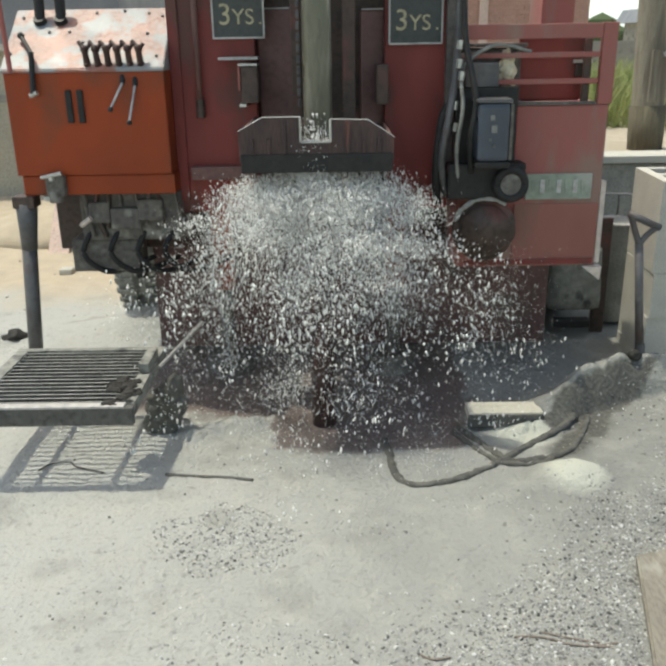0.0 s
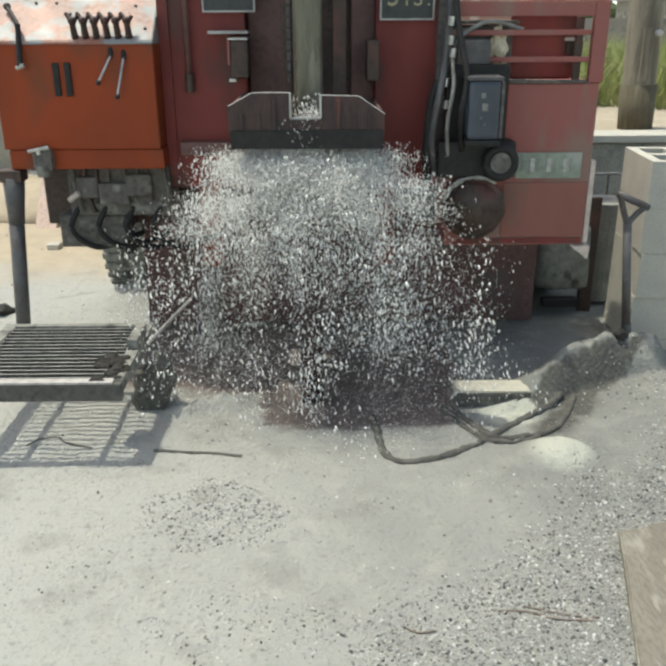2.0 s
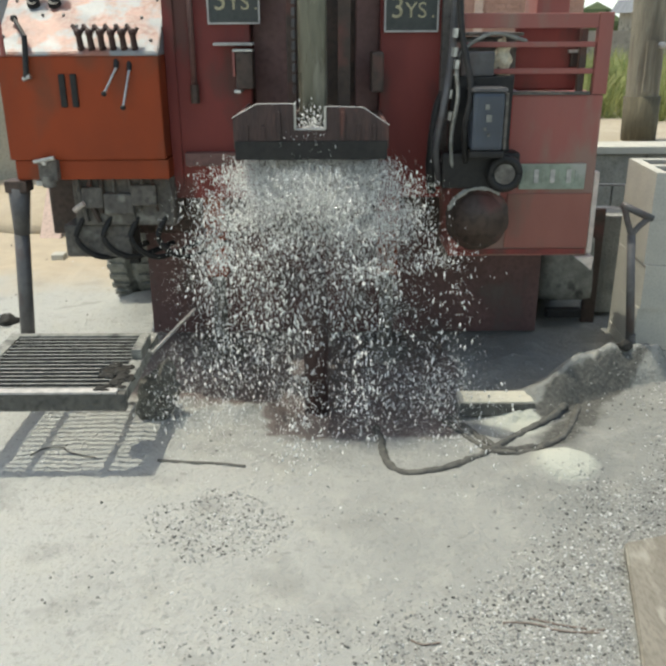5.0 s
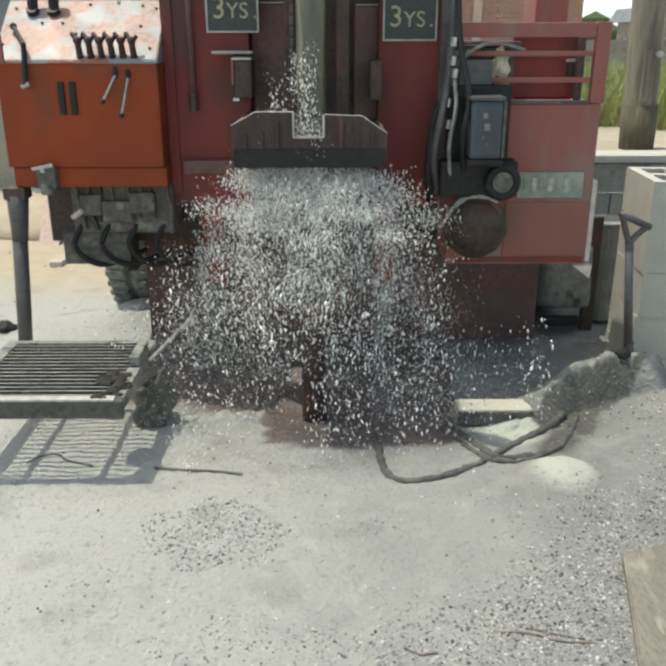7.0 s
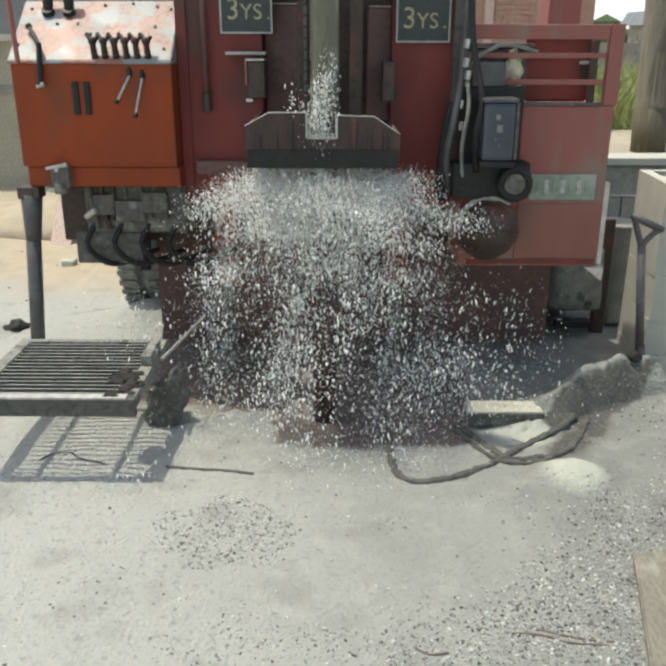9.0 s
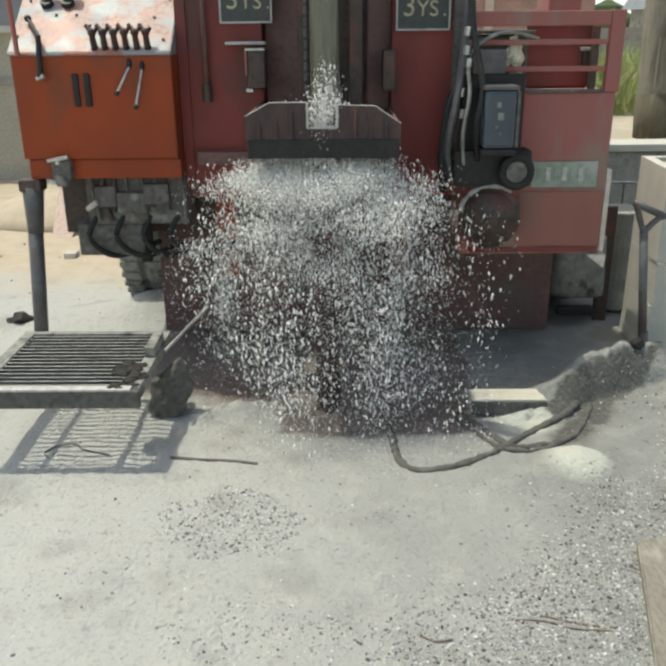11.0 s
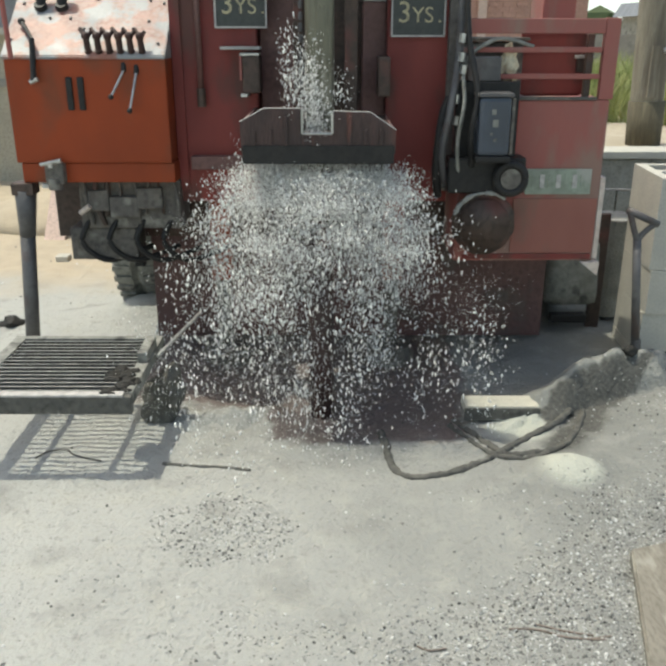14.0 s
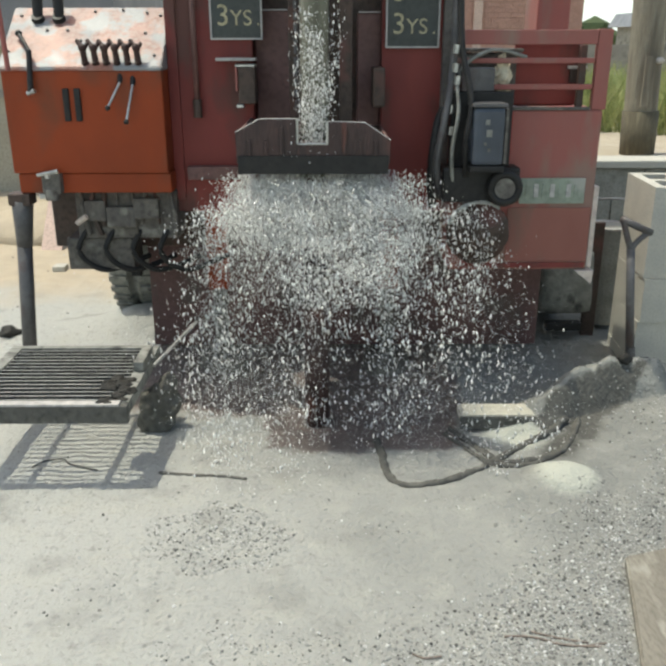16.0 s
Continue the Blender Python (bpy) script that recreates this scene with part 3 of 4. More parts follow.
def build_hood():
    x0, x1 = -0.362, 0.237
    front = [(x0, 1.16), (x0, 1.278), (-0.268, 1.328), (-0.123, 1.328), (-0.123, 1.235), (-0.008, 1.235), (-0.008, 1.318), (0.136, 1.314), (x1, 1.248), (x1, 1.16)]
    hood = part("pipe_guide_hood", b_plate(front, 3.10, 3.115), HOOD_STEEL, rig, "dark mud-splashed steel hood round the drill pipe")
    part("hood_side", b_box(x0, x0 + 0.012, 3.116, 3.74, 1.16, 1.276, 0.0), BROWN, hood)
    part("hood_side", b_box(x1 - 0.012, x1, 3.116, 3.74, 1.16, 1.246, 0.0), BROWN, hood)
    part("hood_top", b_box(x0 + 0.014, -0.124, 3.116, 3.74, 1.255, 1.27, 0.0), DARK, hood)
    part("hood_top", b_box(0.003, x1 - 0.014, 3.116, 3.74, 1.225, 1.24, 0.0), DARK, hood)
    # plates added close round the pipe to stop sun reaching the pit
    part("hood_top", b_box(-0.122, 0.001, 3.36, 3.74, 1.222, 1.236, 0.0), DARK, hood)
    part("hood_top", b_box(-0.122, -0.009, 3.116, 3.238, 1.222, 1.232, 0.0), DARK, hood)
    # black strip that paints the shade of the gap below the hood
    part("rubber_skirt", b_box(x0 + 0.006, x1 - 0.006, 3.092, 3.099, 1.12, 1.19, 0.002), BLACK, hood, "black strip for the dark gap under the hood")
    for a, b in zip(front[1:-2], front[2:-1]):
        if a[0] == b[0] == -0.123 or a[0] == b[0] == -0.008 or a[1] == b[1] == 1.235:
            part("notch_lip", b_cyl((a[0], 3.097, a[1]), (b[0], 3.097, b[1]), 0.005, seg=8), STEEL, hood, "bright steel lip of the notch")
        else:
            part("top_bead", b_cyl((a[0], 3.103, a[1]), (b[0], 3.103, b[1]), 0.003, seg=8), PALE, hood)
    for x in (-0.31, -0.245, -0.185, 0.06, 0.12, 0.18):
        part("weld_rib", b_box(x - 0.006, x + 0.006, 3.090, 3.0995, 1.192, 1.30 if -0.2 < x < 0.1 else 1.25, 0.002), HOOD_STEEL, hood)


build_hood()


def build_right_box():
    body = part("right_cabinet", b_box(0.56, 1.212, 3.60, 4.25, 0.59, 1.318, 0.008), FADED_RED, rig, "faded red steel cabinet")
    # sunlit side edge, made as a cream strip
    part("edge_strip", b_box(1.2125, 1.236, 3.603, 3.66, 0.60, 0.98, 0.003), BRIGHT_CREAM, body)
    part("corner_foot", b_plate([(1.155, 0.588), (1.24, 0.588), (1.235, 0.525)], 3.57, 3.66), BRIGHT_CREAM, body)
    plate = part("plate", b_box(0.868, 1.165, 3.588, 3.599, 0.905, 1.02, 0.002), PLATE, body, "pale green plate with unreadable lettering")
    for i in range(7):
        x = 0.895 + i * 0.037
        part("letter_bar", b_box(x, x + 0.02, 3.584, 3.5875, 0.935, 0.995, 0.0), PALE if i % 2 else PLATE, plate)
    part("fresh_strip", b_box(0.775, 0.815, 3.594, 3.5995, 1.10, 1.315, 0.002), BRIGHT_RED, body, "strip of brighter red paint")
    # the shade on the cabinet's lower part, put into a browner panel
    part("lower_panel", b_box(0.82, 1.205, 3.593, 3.5995, 0.632, 0.885, 0.003), SHADED_RED, body, "lower panel, coloured browner for its shade")
    part("bottom_band", b_box(0.60, 1.20, 3.592, 3.5995, 0.60, 0.625, 0.002), RED, body)
    # guard frame
    for z0, z1, y in ((1.592, 1.652, 3.60), (1.515, 1.537, 3.61), (1.405, 1.427, 3.61)):
        part("guard_rail", b_box(0.548, 1.158, y, y + 0.03, z0, z1, 0.004), FADED_RED, rig)
    part("guard_post", b_box(1.16, 1.222, 3.60, 3.64, 1.32, 1.655, 0.004), FADED_RED, rig)
    part("guard_post", b_box(1.10, 1.13, 3.64, 3.67, 1.32, 1.59, 0.004), DARK, rig)
    # coloured pale to stand for a sunlit top
    part("bright_step", b_box(1.07, 1.155, 3.70, 3.76, 1.488, 1.502, 0.002), PALE, rig)
    part("step_box", b_box(1.08, 1.15, 3.70, 3.76, 1.43, 1.486, 0.003), DARK, rig)
    part("tank", b_box(0.572, 0.84, 3.70, 3.98, 1.32, 1.555, 0.02), DIRTY, rig, "grey-green tank behind the guard rails")
    part("tank_lid", b_box(0.56, 0.86, 3.68, 3.99, 1.5605, 1.575, 0.004), DIRTY, rig)
    part("tank_bracket", b_box(0.57, 0.712, 3.54, 3.60, 1.401, 1.50, 0.006), GREY_STEEL, rig)
    part("cabinet_lip", b_box(0.77, 1.15, 3.592, 3.62, 1.3185, 1.332, 0.002), DIRTY, rig)
    part("engine_cover", b_box(0.83, 1.13, 3.72, 3.745, 1.333, 1.60, 0.006), RED, rig, "dark red engine cover behind the rails")
    part("compressor_housing", b_box(1.14, 1.32, 4.65, 4.95, 0.965, 2.1, 0.01), FADED_RED, rig, "dark red compressor housing")
    part("louvre_panel", b_box(0.86, 1.12, 3.75, 3.80, 1.325, 1.50, 0.004), RED, rig)
    # hoses, cylinder and fittings in front
    cyl = part("filter_housing", b_box(0.607, 0.742, 3.40, 3.53, 1.105, 1.345, 0.018), BLUE, rig, "dusty blue-grey filter housing")
    part("housing_lid", b_box(0.60, 0.748, 3.394, 3.535, 1.346, 1.362, 0.004), GREY_STEEL, cyl)
    part("edge_trim", b_box(0.743, 0.758, 3.41, 3.53, 1.11, 1.34, 0.003), DIRTY, cyl, "pale grey edge strip")
    part("housing_base", b_box(0.60, 0.75, 3.395, 3.535, 1.075, 1.104, 0.008), BLACK, cyl)
    for x, z, w, h in ((0.658, 1.275, 0.018, 0.022), (0.664, 1.225, 0.024, 0.030), (0.656, 1.19, 0.010, 0.012), (0.672, 1.165, 0.012, 0.014)):
        part("label_bar", b_box(x, x + w, 3.395, 3.3995, z, z + h, 0.0), GRATING, cyl)
    part("mounting_bracket", b_box(0.53, 0.80, 3.54, 3.60, 1.08, 1.40, 0.006), BLACK, rig)
    part("valve_block", b_box(0.50, 0.84, 3.48, 3.60, 0.93, 1.085, 0.012), BLACK, rig, "black oily valve block")
    bm = bmesh.new()
    ring = [(0.768 + 0.062 * math.cos(a), 3.45, 1.0 + 0.062 * math.sin(a)) for a in np.linspace(0, 2 * math.pi, 13)]
    b_tube(ring, 0.019, 8, bm, 3)
    hub = part("pulley", bm, BLACK, rig, "black rubber-rimmed pulley", True)
    part("hub", b_cyl((0.768, 3.44, 1.0), (0.768, 3.47, 1.0), 0.045, seg=20), DIRTY, hub)
    for pts, r in (([(0.50, 3.55, 0.95), (0.47, 3.5, 1.1), (0.50, 3.5, 1.3), (0.53, 3.55, 1.5), (0.54, 3.58, 1.8)], 0.017),
                   ([(0.55, 3.5, 0.98), (0.53, 3.46, 1.15), (0.55, 3.46, 1.32), (0.56, 3.55, 1.48), (0.70, 3.60, 1.57), (0.86, 3.62, 1.54)], 0.015),
                   ([(0.60, 3.48, 1.05), (0.58, 3.42, 1.2), (0.60, 3.44, 1.36), (0.56, 3.52, 1.6), (0.55, 3.56, 1.9)], 0.013),
                   ([(0.47, 3.58, 0.9), (0.45, 3.52, 1.05), (0.47, 3.53, 1.25), (0.50, 3.56, 1.33)], 0.02)):
        part("hydraulic_hose", b_tube(pts, r if r != 0.015 else 0.0085, 10), {0.015: GRATING, 0.017: GREY_STEEL}.get(r, BLACK), rig, "braided steel hose" if r == 0.015 else "", True)
    for x, z in ((0.535, 1.575), (0.535, 1.50), (0.545, 1.45), (0.52, 1.33), (0.525, 1.24), (0.51, 1.06)):
        bm = b_cyl((x, 3.515, z - 0.018), (x + 0.004, 3.515, z + 0.018), 0.015, seg=6)
        part("hose_fitting", bm, STEEL, rig)
    for p, r, sc in (((0.765, 3.655, 1.475), 0.05, (0.75, 0.45, 1.3)), ((0.78, 3.65, 1.375), 0.035, (0.9, 0.5, 1.3))):
        bm = b_ball(p, r, 4, sc, rough=0.5)
        for v in bm.verts:
            v.co += (v.co - Vector(p)) * 0.45 * noise.noise(Vector((v.co.x * 70, v.co.y * 70, v.co.z * 28)))
        part("rag", bm, CREAM, rig, "cream rag hung on the guard rail", True)
    # mud-caked round cover
    bm = bmesh.new()
    b_cyl((0.672, 3.47, 0.79), (0.672, 3.53, 0.79), 0.142, 0.142, 40, bm)
    bmesh.ops.bevel(bm, geom=[e for e in bm.edges if abs(e.verts[0].co.y - e.verts[1].co.y) < 1e-5 and e.verts[0].co.y < 3.5], offset=0.03, segments=3, affect="EDGES")
    for v in bm.verts:
        v.co += Vector((noise.noise(v.co * 30), noise.noise(v.co * 31 + Vector((5, 0, 0))), noise.noise(v.co * 29 + Vector((0, 7, 0))))) * 0.008
    cover = part("round_cover", bm, DARK, rig, "mud-caked round cover", True)
    # mud lumps on the upper left rim, pale to paint its sunlight
    bm = bmesh.new()
    rng = random.Random(4)
    for i in range(26):
        a = radians(55 + i * 4.2)
        b_ball((0.672 + 0.142 * math.cos(a), 3.485, 0.79 + 0.142 * math.sin(a)), rng.uniform(0.007, 0.014), 1, bm=bm, rough=0.4)
    part("mud_rim", bm, STONE, cover, "lumps of mud, coloured pale where the rim is sunlit")


build_right_box()


def build_underside():
    part("cross_beam", b_box(-1.40, 1.15, 3.95, 4.15, 0.62, 0.90, 0.01), DARK, rig, "dark chassis cross beam")
    part("chassis_beam", b_box(-0.62, -0.48, 4.15, 8.5, 0.55, 0.82, 0.01), DARK, rig)
    part("chassis_beam", b_box(0.40, 0.54, 4.15, 8.5, 0.55, 0.82, 0.01), DARK, rig)
    part("deck", b_box(-1.25, 1.25, 4.06, 8.5, 0.905, 0.96, 0.008), BROWN, rig)
    part("rear_apron", b_box(-0.97, 1.14, 4.10, 4.13, 0.02, 0.618, 0.004), APRON, rig, "hanging maroon apron plate")
    for x in (-0.565, 0.295):
        jack = part("jack_post", b_box(x - 0.05, x + 0.05, 3.84, 3.94, 0.42, 0.86, 0.008), ORANGE, rig, "orange levelling jack")
        part("jack_rod", b_cyl((x, 3.89, 0.06), (x, 3.89, 0.42), 0.036, seg=16), DIRTY, jack)
        part("jack_foot", b_cyl((x, 3.89, -0.05), (x, 3.89, 0.06), 0.14, 0.11, 20), DIRTY, jack)
    # gear under the console
    # mud grey, lighter here to put in the haze of spray before it
    part("valve_bank", b_box(-1.20, -0.72, 3.70, 3.92, 0.72, 0.953, 0.012), DIRTY, rig, "mud-grey valve bank under the console, lightened for spray haze")
    part("hanging_box", b_box(-1.27, -0.95, 3.72, 3.92, 0.56, 0.718, 0.012), DIRTY, rig)
    rng = random.Random(17)
    for i in range(8):
        x = -1.17 + i * 0.06 + rng.uniform(-0.018, 0.018)
        part("drain_pipe", b_tube([(x, 3.69, 0.95), (x + rng.uniform(-0.02, 0.02), 3.68, 0.86), (x + rng.uniform(-0.03, 0.03), 3.69, rng.uniform(0.72, 0.80))], rng.uniform(0.006, 0.014), 8), rng.choice((BLACK, DARK, DIRTY)), rig, "", True)
    for x, z, w in ((-1.10, 0.86, 0.05), (-0.98, 0.83, 0.07), (-0.86, 0.87, 0.06)):
        part("spool_valve", b_box(x - w, x + w, 3.66, 3.70, z - 0.05, z + 0.05, 0.012), DIRTY, rig)
    for i in range(4):
        x = -1.15 + i * 0.13
        part("hydraulic_hose", b_tube([(x, 3.72, 0.78), (x - 0.05, 3.68, 0.66), (x + 0.06, 3.72, 0.56), (x + 0.25, 3.85, 0.6)], 0.014, 8), BLACK, rig, "", True)
    part("bracket_tip", b_cyl((-1.185, 3.65, 0.805), (-1.135, 3.64, 0.84), 0.013, seg=10), BRIGHT_CREAM, rig)
    part("mud_flap", b_box(-1.03, -0.98, 3.95, 4.0, 0.46, 0.60, 0.004), BLACK, rig)
    # supporting leg at the corner
    leg = part("support_leg", b_cyl((-1.505, 3.66, 0.03), (-1.44, 3.64, 0.72), 0.034, 0.035, 20), GREY_STEEL, rig, "grey tubular support leg", True)
    part("leg_sleeve", b_cyl((-1.44, 3.64, 0.70), (-1.42, 3.63, 0.92), 0.036, 0.05, 20), GREY_STEEL, leg, "", True)
    part("leg_collar", b_box(-1.47, -1.37, 3.585, 3.68, 0.90, 0.954, 0.006), DARK, leg)
    part("leg_foot", b_cyl((-1.507, 3.66, -0.03), (-1.505, 3.66, 0.04), 0.11, 0.10, 20), DIRTY, leg)
    # wheels
    for x0, x1 in ((-1.30, -0.98), (1.10, 1.42)):
        wheel = part("wheel", b_cyl((x0 + 0.05, 4.85, 0.47), (x1 - 0.05, 4.85, 0.47), 0.27, seg=28), DIRTY, rig, "muddy twin rear wheel")
        bm = bmesh.new()
        prof = [(0.0, 0.28), (0.0, 0.40), (0.03, 0.465), (0.13, 0.48), (0.155, 0.46), (0.165, 0.46), (0.19, 0.48), (0.29, 0.465), (0.32, 0.40), (0.32, 0.28)]
        rings = [[bm.verts.new((x0 + px, 4.85 + pr * math.cos(a), 0.47 + pr * math.sin(a))) for a in np.linspace(0, 2 * math.pi, 48, endpoint=False)] for px, pr in prof]
        for a, b in zip(rings, rings[1:]):
            for k in range(48):
                bm.faces.new((a[k], a[(k + 1) % 48], b[(k + 1) % 48], b[k]))
        part("tyre", bm, GRATING, wheel, "mud-covered tyre")
        for px in (0.02, 0.19):
            bm = bmesh.new()
            for k in range(40):
                a = 2 * math.pi * k / 40
                m = Matrix.Translation((x0 + px + 0.055, 4.85, 0.47)) @ Matrix.Rotation(a, 4, "X") @ Matrix.Translation((0, 0, 0.482)) @ Matrix.Diagonal((0.10, 0.035, 0.016, 1))
                bmesh.ops.create_cube(bm, size=1.0, matrix=m)
            part("tread", bm, GRATING, wheel)
    bm = b_box(1.19, 1.50, 4.26, 4.55, 0.13, 0.52, 0.07)
    for v in bm.verts:
        v.co += Vector((noise.noise(v.co * 9), noise.noise(v.co * 8), noise.noise(v.co * 10))) * 0.02
    part("mud_guard", bm, GRATING, rig, "rounded mud guard caked with grey mud", True)
    part("tail_lamp_bar", b_box(1.22, 1.42, 4.19, 4.25, 0.06, 0.11, 0.01), BLACK, rig)


build_underside()


def build_platform():
    x0, x1, y0, y1, z = -1.415, -0.762, 2.66, 3.29, 0.33
    # front bar coloured dark to hold the shade of its face
    plat = part("operator_platform", b_box(x0, x1, y0, y0 + 0.035, z - 0.075, z - 0.004, 0.003), BANK, rig, "muddy steel grating platform in front of the console")
    part("frame_bar", b_box(x0, x1, y1 - 0.035, y1, z - 0.05, z, 0.003), GRATING, plat)
    part("frame_bar", b_box(x0, x0 + 0.05, y0 + 0.036, y1 - 0.036, z - 0.05, z, 0.003), GRATING, plat)
    part("frame_bar", b_box(x1 - 0.05, x1, y0 + 0.036, y1 - 0.036, z - 0.05, z, 0.003), GRATING, plat)
    # pale strip put in for sunlight along the bar's top edge
    part("front_lip", b_box(x0, x1 - 0.03, y0 - 0.002, y0 + 0.036, z - 0.0035, z + 0.005, 0.001), PALE, plat, "pale strip for the sunlit top of the front bar")
    n = 15
    for i in range(n):
        y = y0 + 0.06 + (y1 - y0 - 0.12) * i / (n - 1)
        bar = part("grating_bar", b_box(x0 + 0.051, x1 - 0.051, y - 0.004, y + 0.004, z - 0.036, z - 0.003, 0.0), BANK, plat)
        # sun on the tops and shade on the sides, put into the colour
        bar.data.materials.append(LIT_BARS)
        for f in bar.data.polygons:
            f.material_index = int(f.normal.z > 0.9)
    for x in (-1.25, -0.95):
        part("support_bar", b_box(x - 0.010, x + 0.010, y0 + 0.036, y1 - 0.036, z - 0.066, z - 0.037, 0.0), BANK, plat)
    part("end_bracket", b_box(-0.808, -0.766, 2.98, 3.17, z + 0.001, z + 0.045, 0.006), GRATING, plat, "pale mud-splashed bracket")
    part("drag_rod", b_cyl((-0.74, 3.05, 0.33), (-0.60, 3.35, 0.42), 0.008, seg=8), STEEL, plat, "thin bent rod")
    for x in (x0 + 0.05, -1.08):
        part("platform_leg", b_box(x - 0.02, x + 0.02, 3.235, 3.275, -0.03, z - 0.051, 0.002), DIRTY, plat)
    rng = random.Random(3)
    for i in range(15):
        x, y = rng.uniform(-0.88, -0.775), rng.uniform(2.69, 2.92)
        if x < -0.86 and y < 2.76:
            continue
        part("mud_splash", b_ball((x, y, z), rng.uniform(0.014, 0.034), 3, (1.2, 1.1, 0.4), rough=0.6), WET_MUD, plat, "", True)
    bm = b_ball((-0.745, 3.12, 0.115), 0.085, 5, (1.0, 0.9, 1.7))
    for v in bm.verts:
        v.co += (v.co - Vector((-0.745, 3.12, 0.115))) * (0.35 * noise.noise(v.co * 11) + 0.2 * noise.noise(v.co * 30)) + Vector((0.25 * (v.co.z - 0.12), 0, 0))
    solid("mud_lump", bm, BANK, "smooth dark lump of wet mud beside the grating platform", "mud", smooth=True)


build_platform()

# ---- drill pipe: turns slowly in the hole ----
bm = b_cyl((0, 0, 1.08), (0, 0, 2.6), 0.058, seg=32)
b_cyl((0, 0, 1.9), (0, 0, 2.1), 0.072, seg=32, bm=bm)
drill_pipe = solid("drill_pipe", bm, WET_STEEL, "wet grey-green steel drill pipe turning in the hole", "drill pipe", smooth=False)
# lower length in a darker brown, so that it blends in
part("mud_coated_length", b_cyl((0, 0, -0.4), (0, 0, 1.0795), 0.056, seg=32), HOOD_STEEL, drill_pipe, "lower length of pipe, darker brown than the rest", True)

# ---- right side: berm, plank, hose, shovel, blocks ----
def build_yard():
    plank = b_box(0.575, 0.90, 3.12, 3.235, 0.025, 0.062, 0.003)
    plank = solid("plank", plank, WOOD, "pale sawn plank lying in the mud beside the pit", "plank")
    # dark strip that paints the shade on the plank's front face
    part("muddy_edge", b_box(0.572, 0.903, 3.108, 3.1195, 0.0, 0.056, 0.003), BANK, plank, "front edge darkened for its shade")
    def lay(pts, lift):
        return [(x, y, height(x, y) + lift) for x, y in pts]
    def caked(pts, r):
        """A hose with lumps of mud along it, partly sunk in."""
        bm = b_tube(lay(pts, 0.001), r, 12)
        for v in bm.verts:
            v.co += Vector((noise.noise(v.co * 38), noise.noise(v.co * 35 + Vector((9, 0, 0))), noise.noise(v.co * 41 + Vector((0, 4, 0))))) * 0.009
        return bm
    solid("hose", caked([(0.20, 3.05), (0.217, 2.908), (0.228, 2.733), (0.278, 2.64), (0.369, 2.63), (0.479, 2.667), (0.617, 2.765), (0.804, 2.95), (0.964, 3.07), (1.05, 3.15)], 0.016), BANK, "thick mud-covered hose curling over the ground", "hose", smooth=True)
    solid("hose", caked([(0.53, 3.16), (0.591, 3.009), (0.644, 2.87), (0.702, 2.81), (0.818, 2.816), (0.941, 2.869), (1.044, 3.02), (1.11, 3.16)], 0.014), BANK, "thin mud-covered hose lying across the thick one", "hose", smooth=True)
    solid("hose", caked([(0.505, 3.09), (0.563, 2.944), (0.608, 2.845), (0.664, 2.785), (0.755, 2.775), (0.87, 2.80)], 0.012), BANK, "second thin hose half sunk in the mud", "hose", smooth=True)
    # a board sawn askew
    bm = bmesh.new()
    outline = [(0.962, 2.135), (0.63, 0.84), (1.55, 0.92), (1.86, 2.40)]
    low, high = ([bm.verts.new((x, y, z)) for x, y in outline] for z in (-0.03, 0.035))
    bm.faces.new(low[::-1]), bm.faces.new(high)
    for k in range(4):
        bm.faces.new((low[k], low[(k + 1) % 4], high[(k + 1) % 4], high[k]))
    bmesh.ops.bevel(bm, geom=bm.edges[:], offset=0.006, segments=2, affect="EDGES")
    solid("board", bm, BOARD, "dusty brown board lying on the gravel", "board")
    # thin dark tube laid in place of a rod's shadow
    solid("wire", b_tube(lay([(-1.20, 2.78), (-1.16, 2.83), (-1.09, 2.84), (-1.05, 2.80), (-0.93, 2.755)], 0.003), 0.003, 6), BANK, "thin bent dark line on the ground for a rod's shadow", "wire", smooth=True)
    for pts, r in (([(0.50, 1.80), (0.58, 1.80), (0.66, 1.765), (0.76, 1.745)], 0.0045), ([(0.58, 1.82), (0.66, 1.79), (0.73, 1.765)], 0.004), ([(0.62, 1.775), (0.70, 1.755), (0.78, 1.76)], 0.0035), ([(0.23, 1.74), (0.26, 1.72), (0.31, 1.73)], 0.004)):
        solid("twig", b_tube(lay(pts, 0.003), 0.75 * r, 6), TWIG, "dry reddish brown twig lying on the gravel", "twig", "dry twigs", smooth=True)
    solid("rod", b_tube(lay([(-0.68, 2.735), (-0.56, 2.725), (-0.44, 2.715), (-0.33, 2.70)], 0.002), 0.007, 8), BANK, "thin dark rod lying on the mud beside the platform", "rod", smooth=True)
    # shovel
    sh = thing("shovel", "dark D-handled shovel standing upright in the berm", "shovel")
    sh.matrix_world = pose(-0.034, 0, 0)
    part("shaft", b_cyl((1.452, 3.45, 0.19), (1.390, 3.45, 0.728), 0.0195, 0.0185, 16), GREY_STEEL, sh, "dark worn shaft", True)
    bm = b_tube([(1.390, 3.45, 0.725), (1.368, 3.45, 0.78), (1.343, 3.45, 0.852)], 0.0135, 10)
    b_tube([(1.390, 3.45, 0.725), (1.42, 3.45, 0.765), (1.458, 3.45, 0.80)], 0.0135, 10, bm)
    b_cyl((1.332, 3.45, 0.862), (1.475, 3.45, 0.798), 0.016, seg=12, bm=bm)
    part("handle", bm, GREY_STEEL, sh, "", True)
    bm = b_cyl((1.458, 3.45, 0.14), (1.449, 3.45, 0.25), 0.027, 0.022, 14)
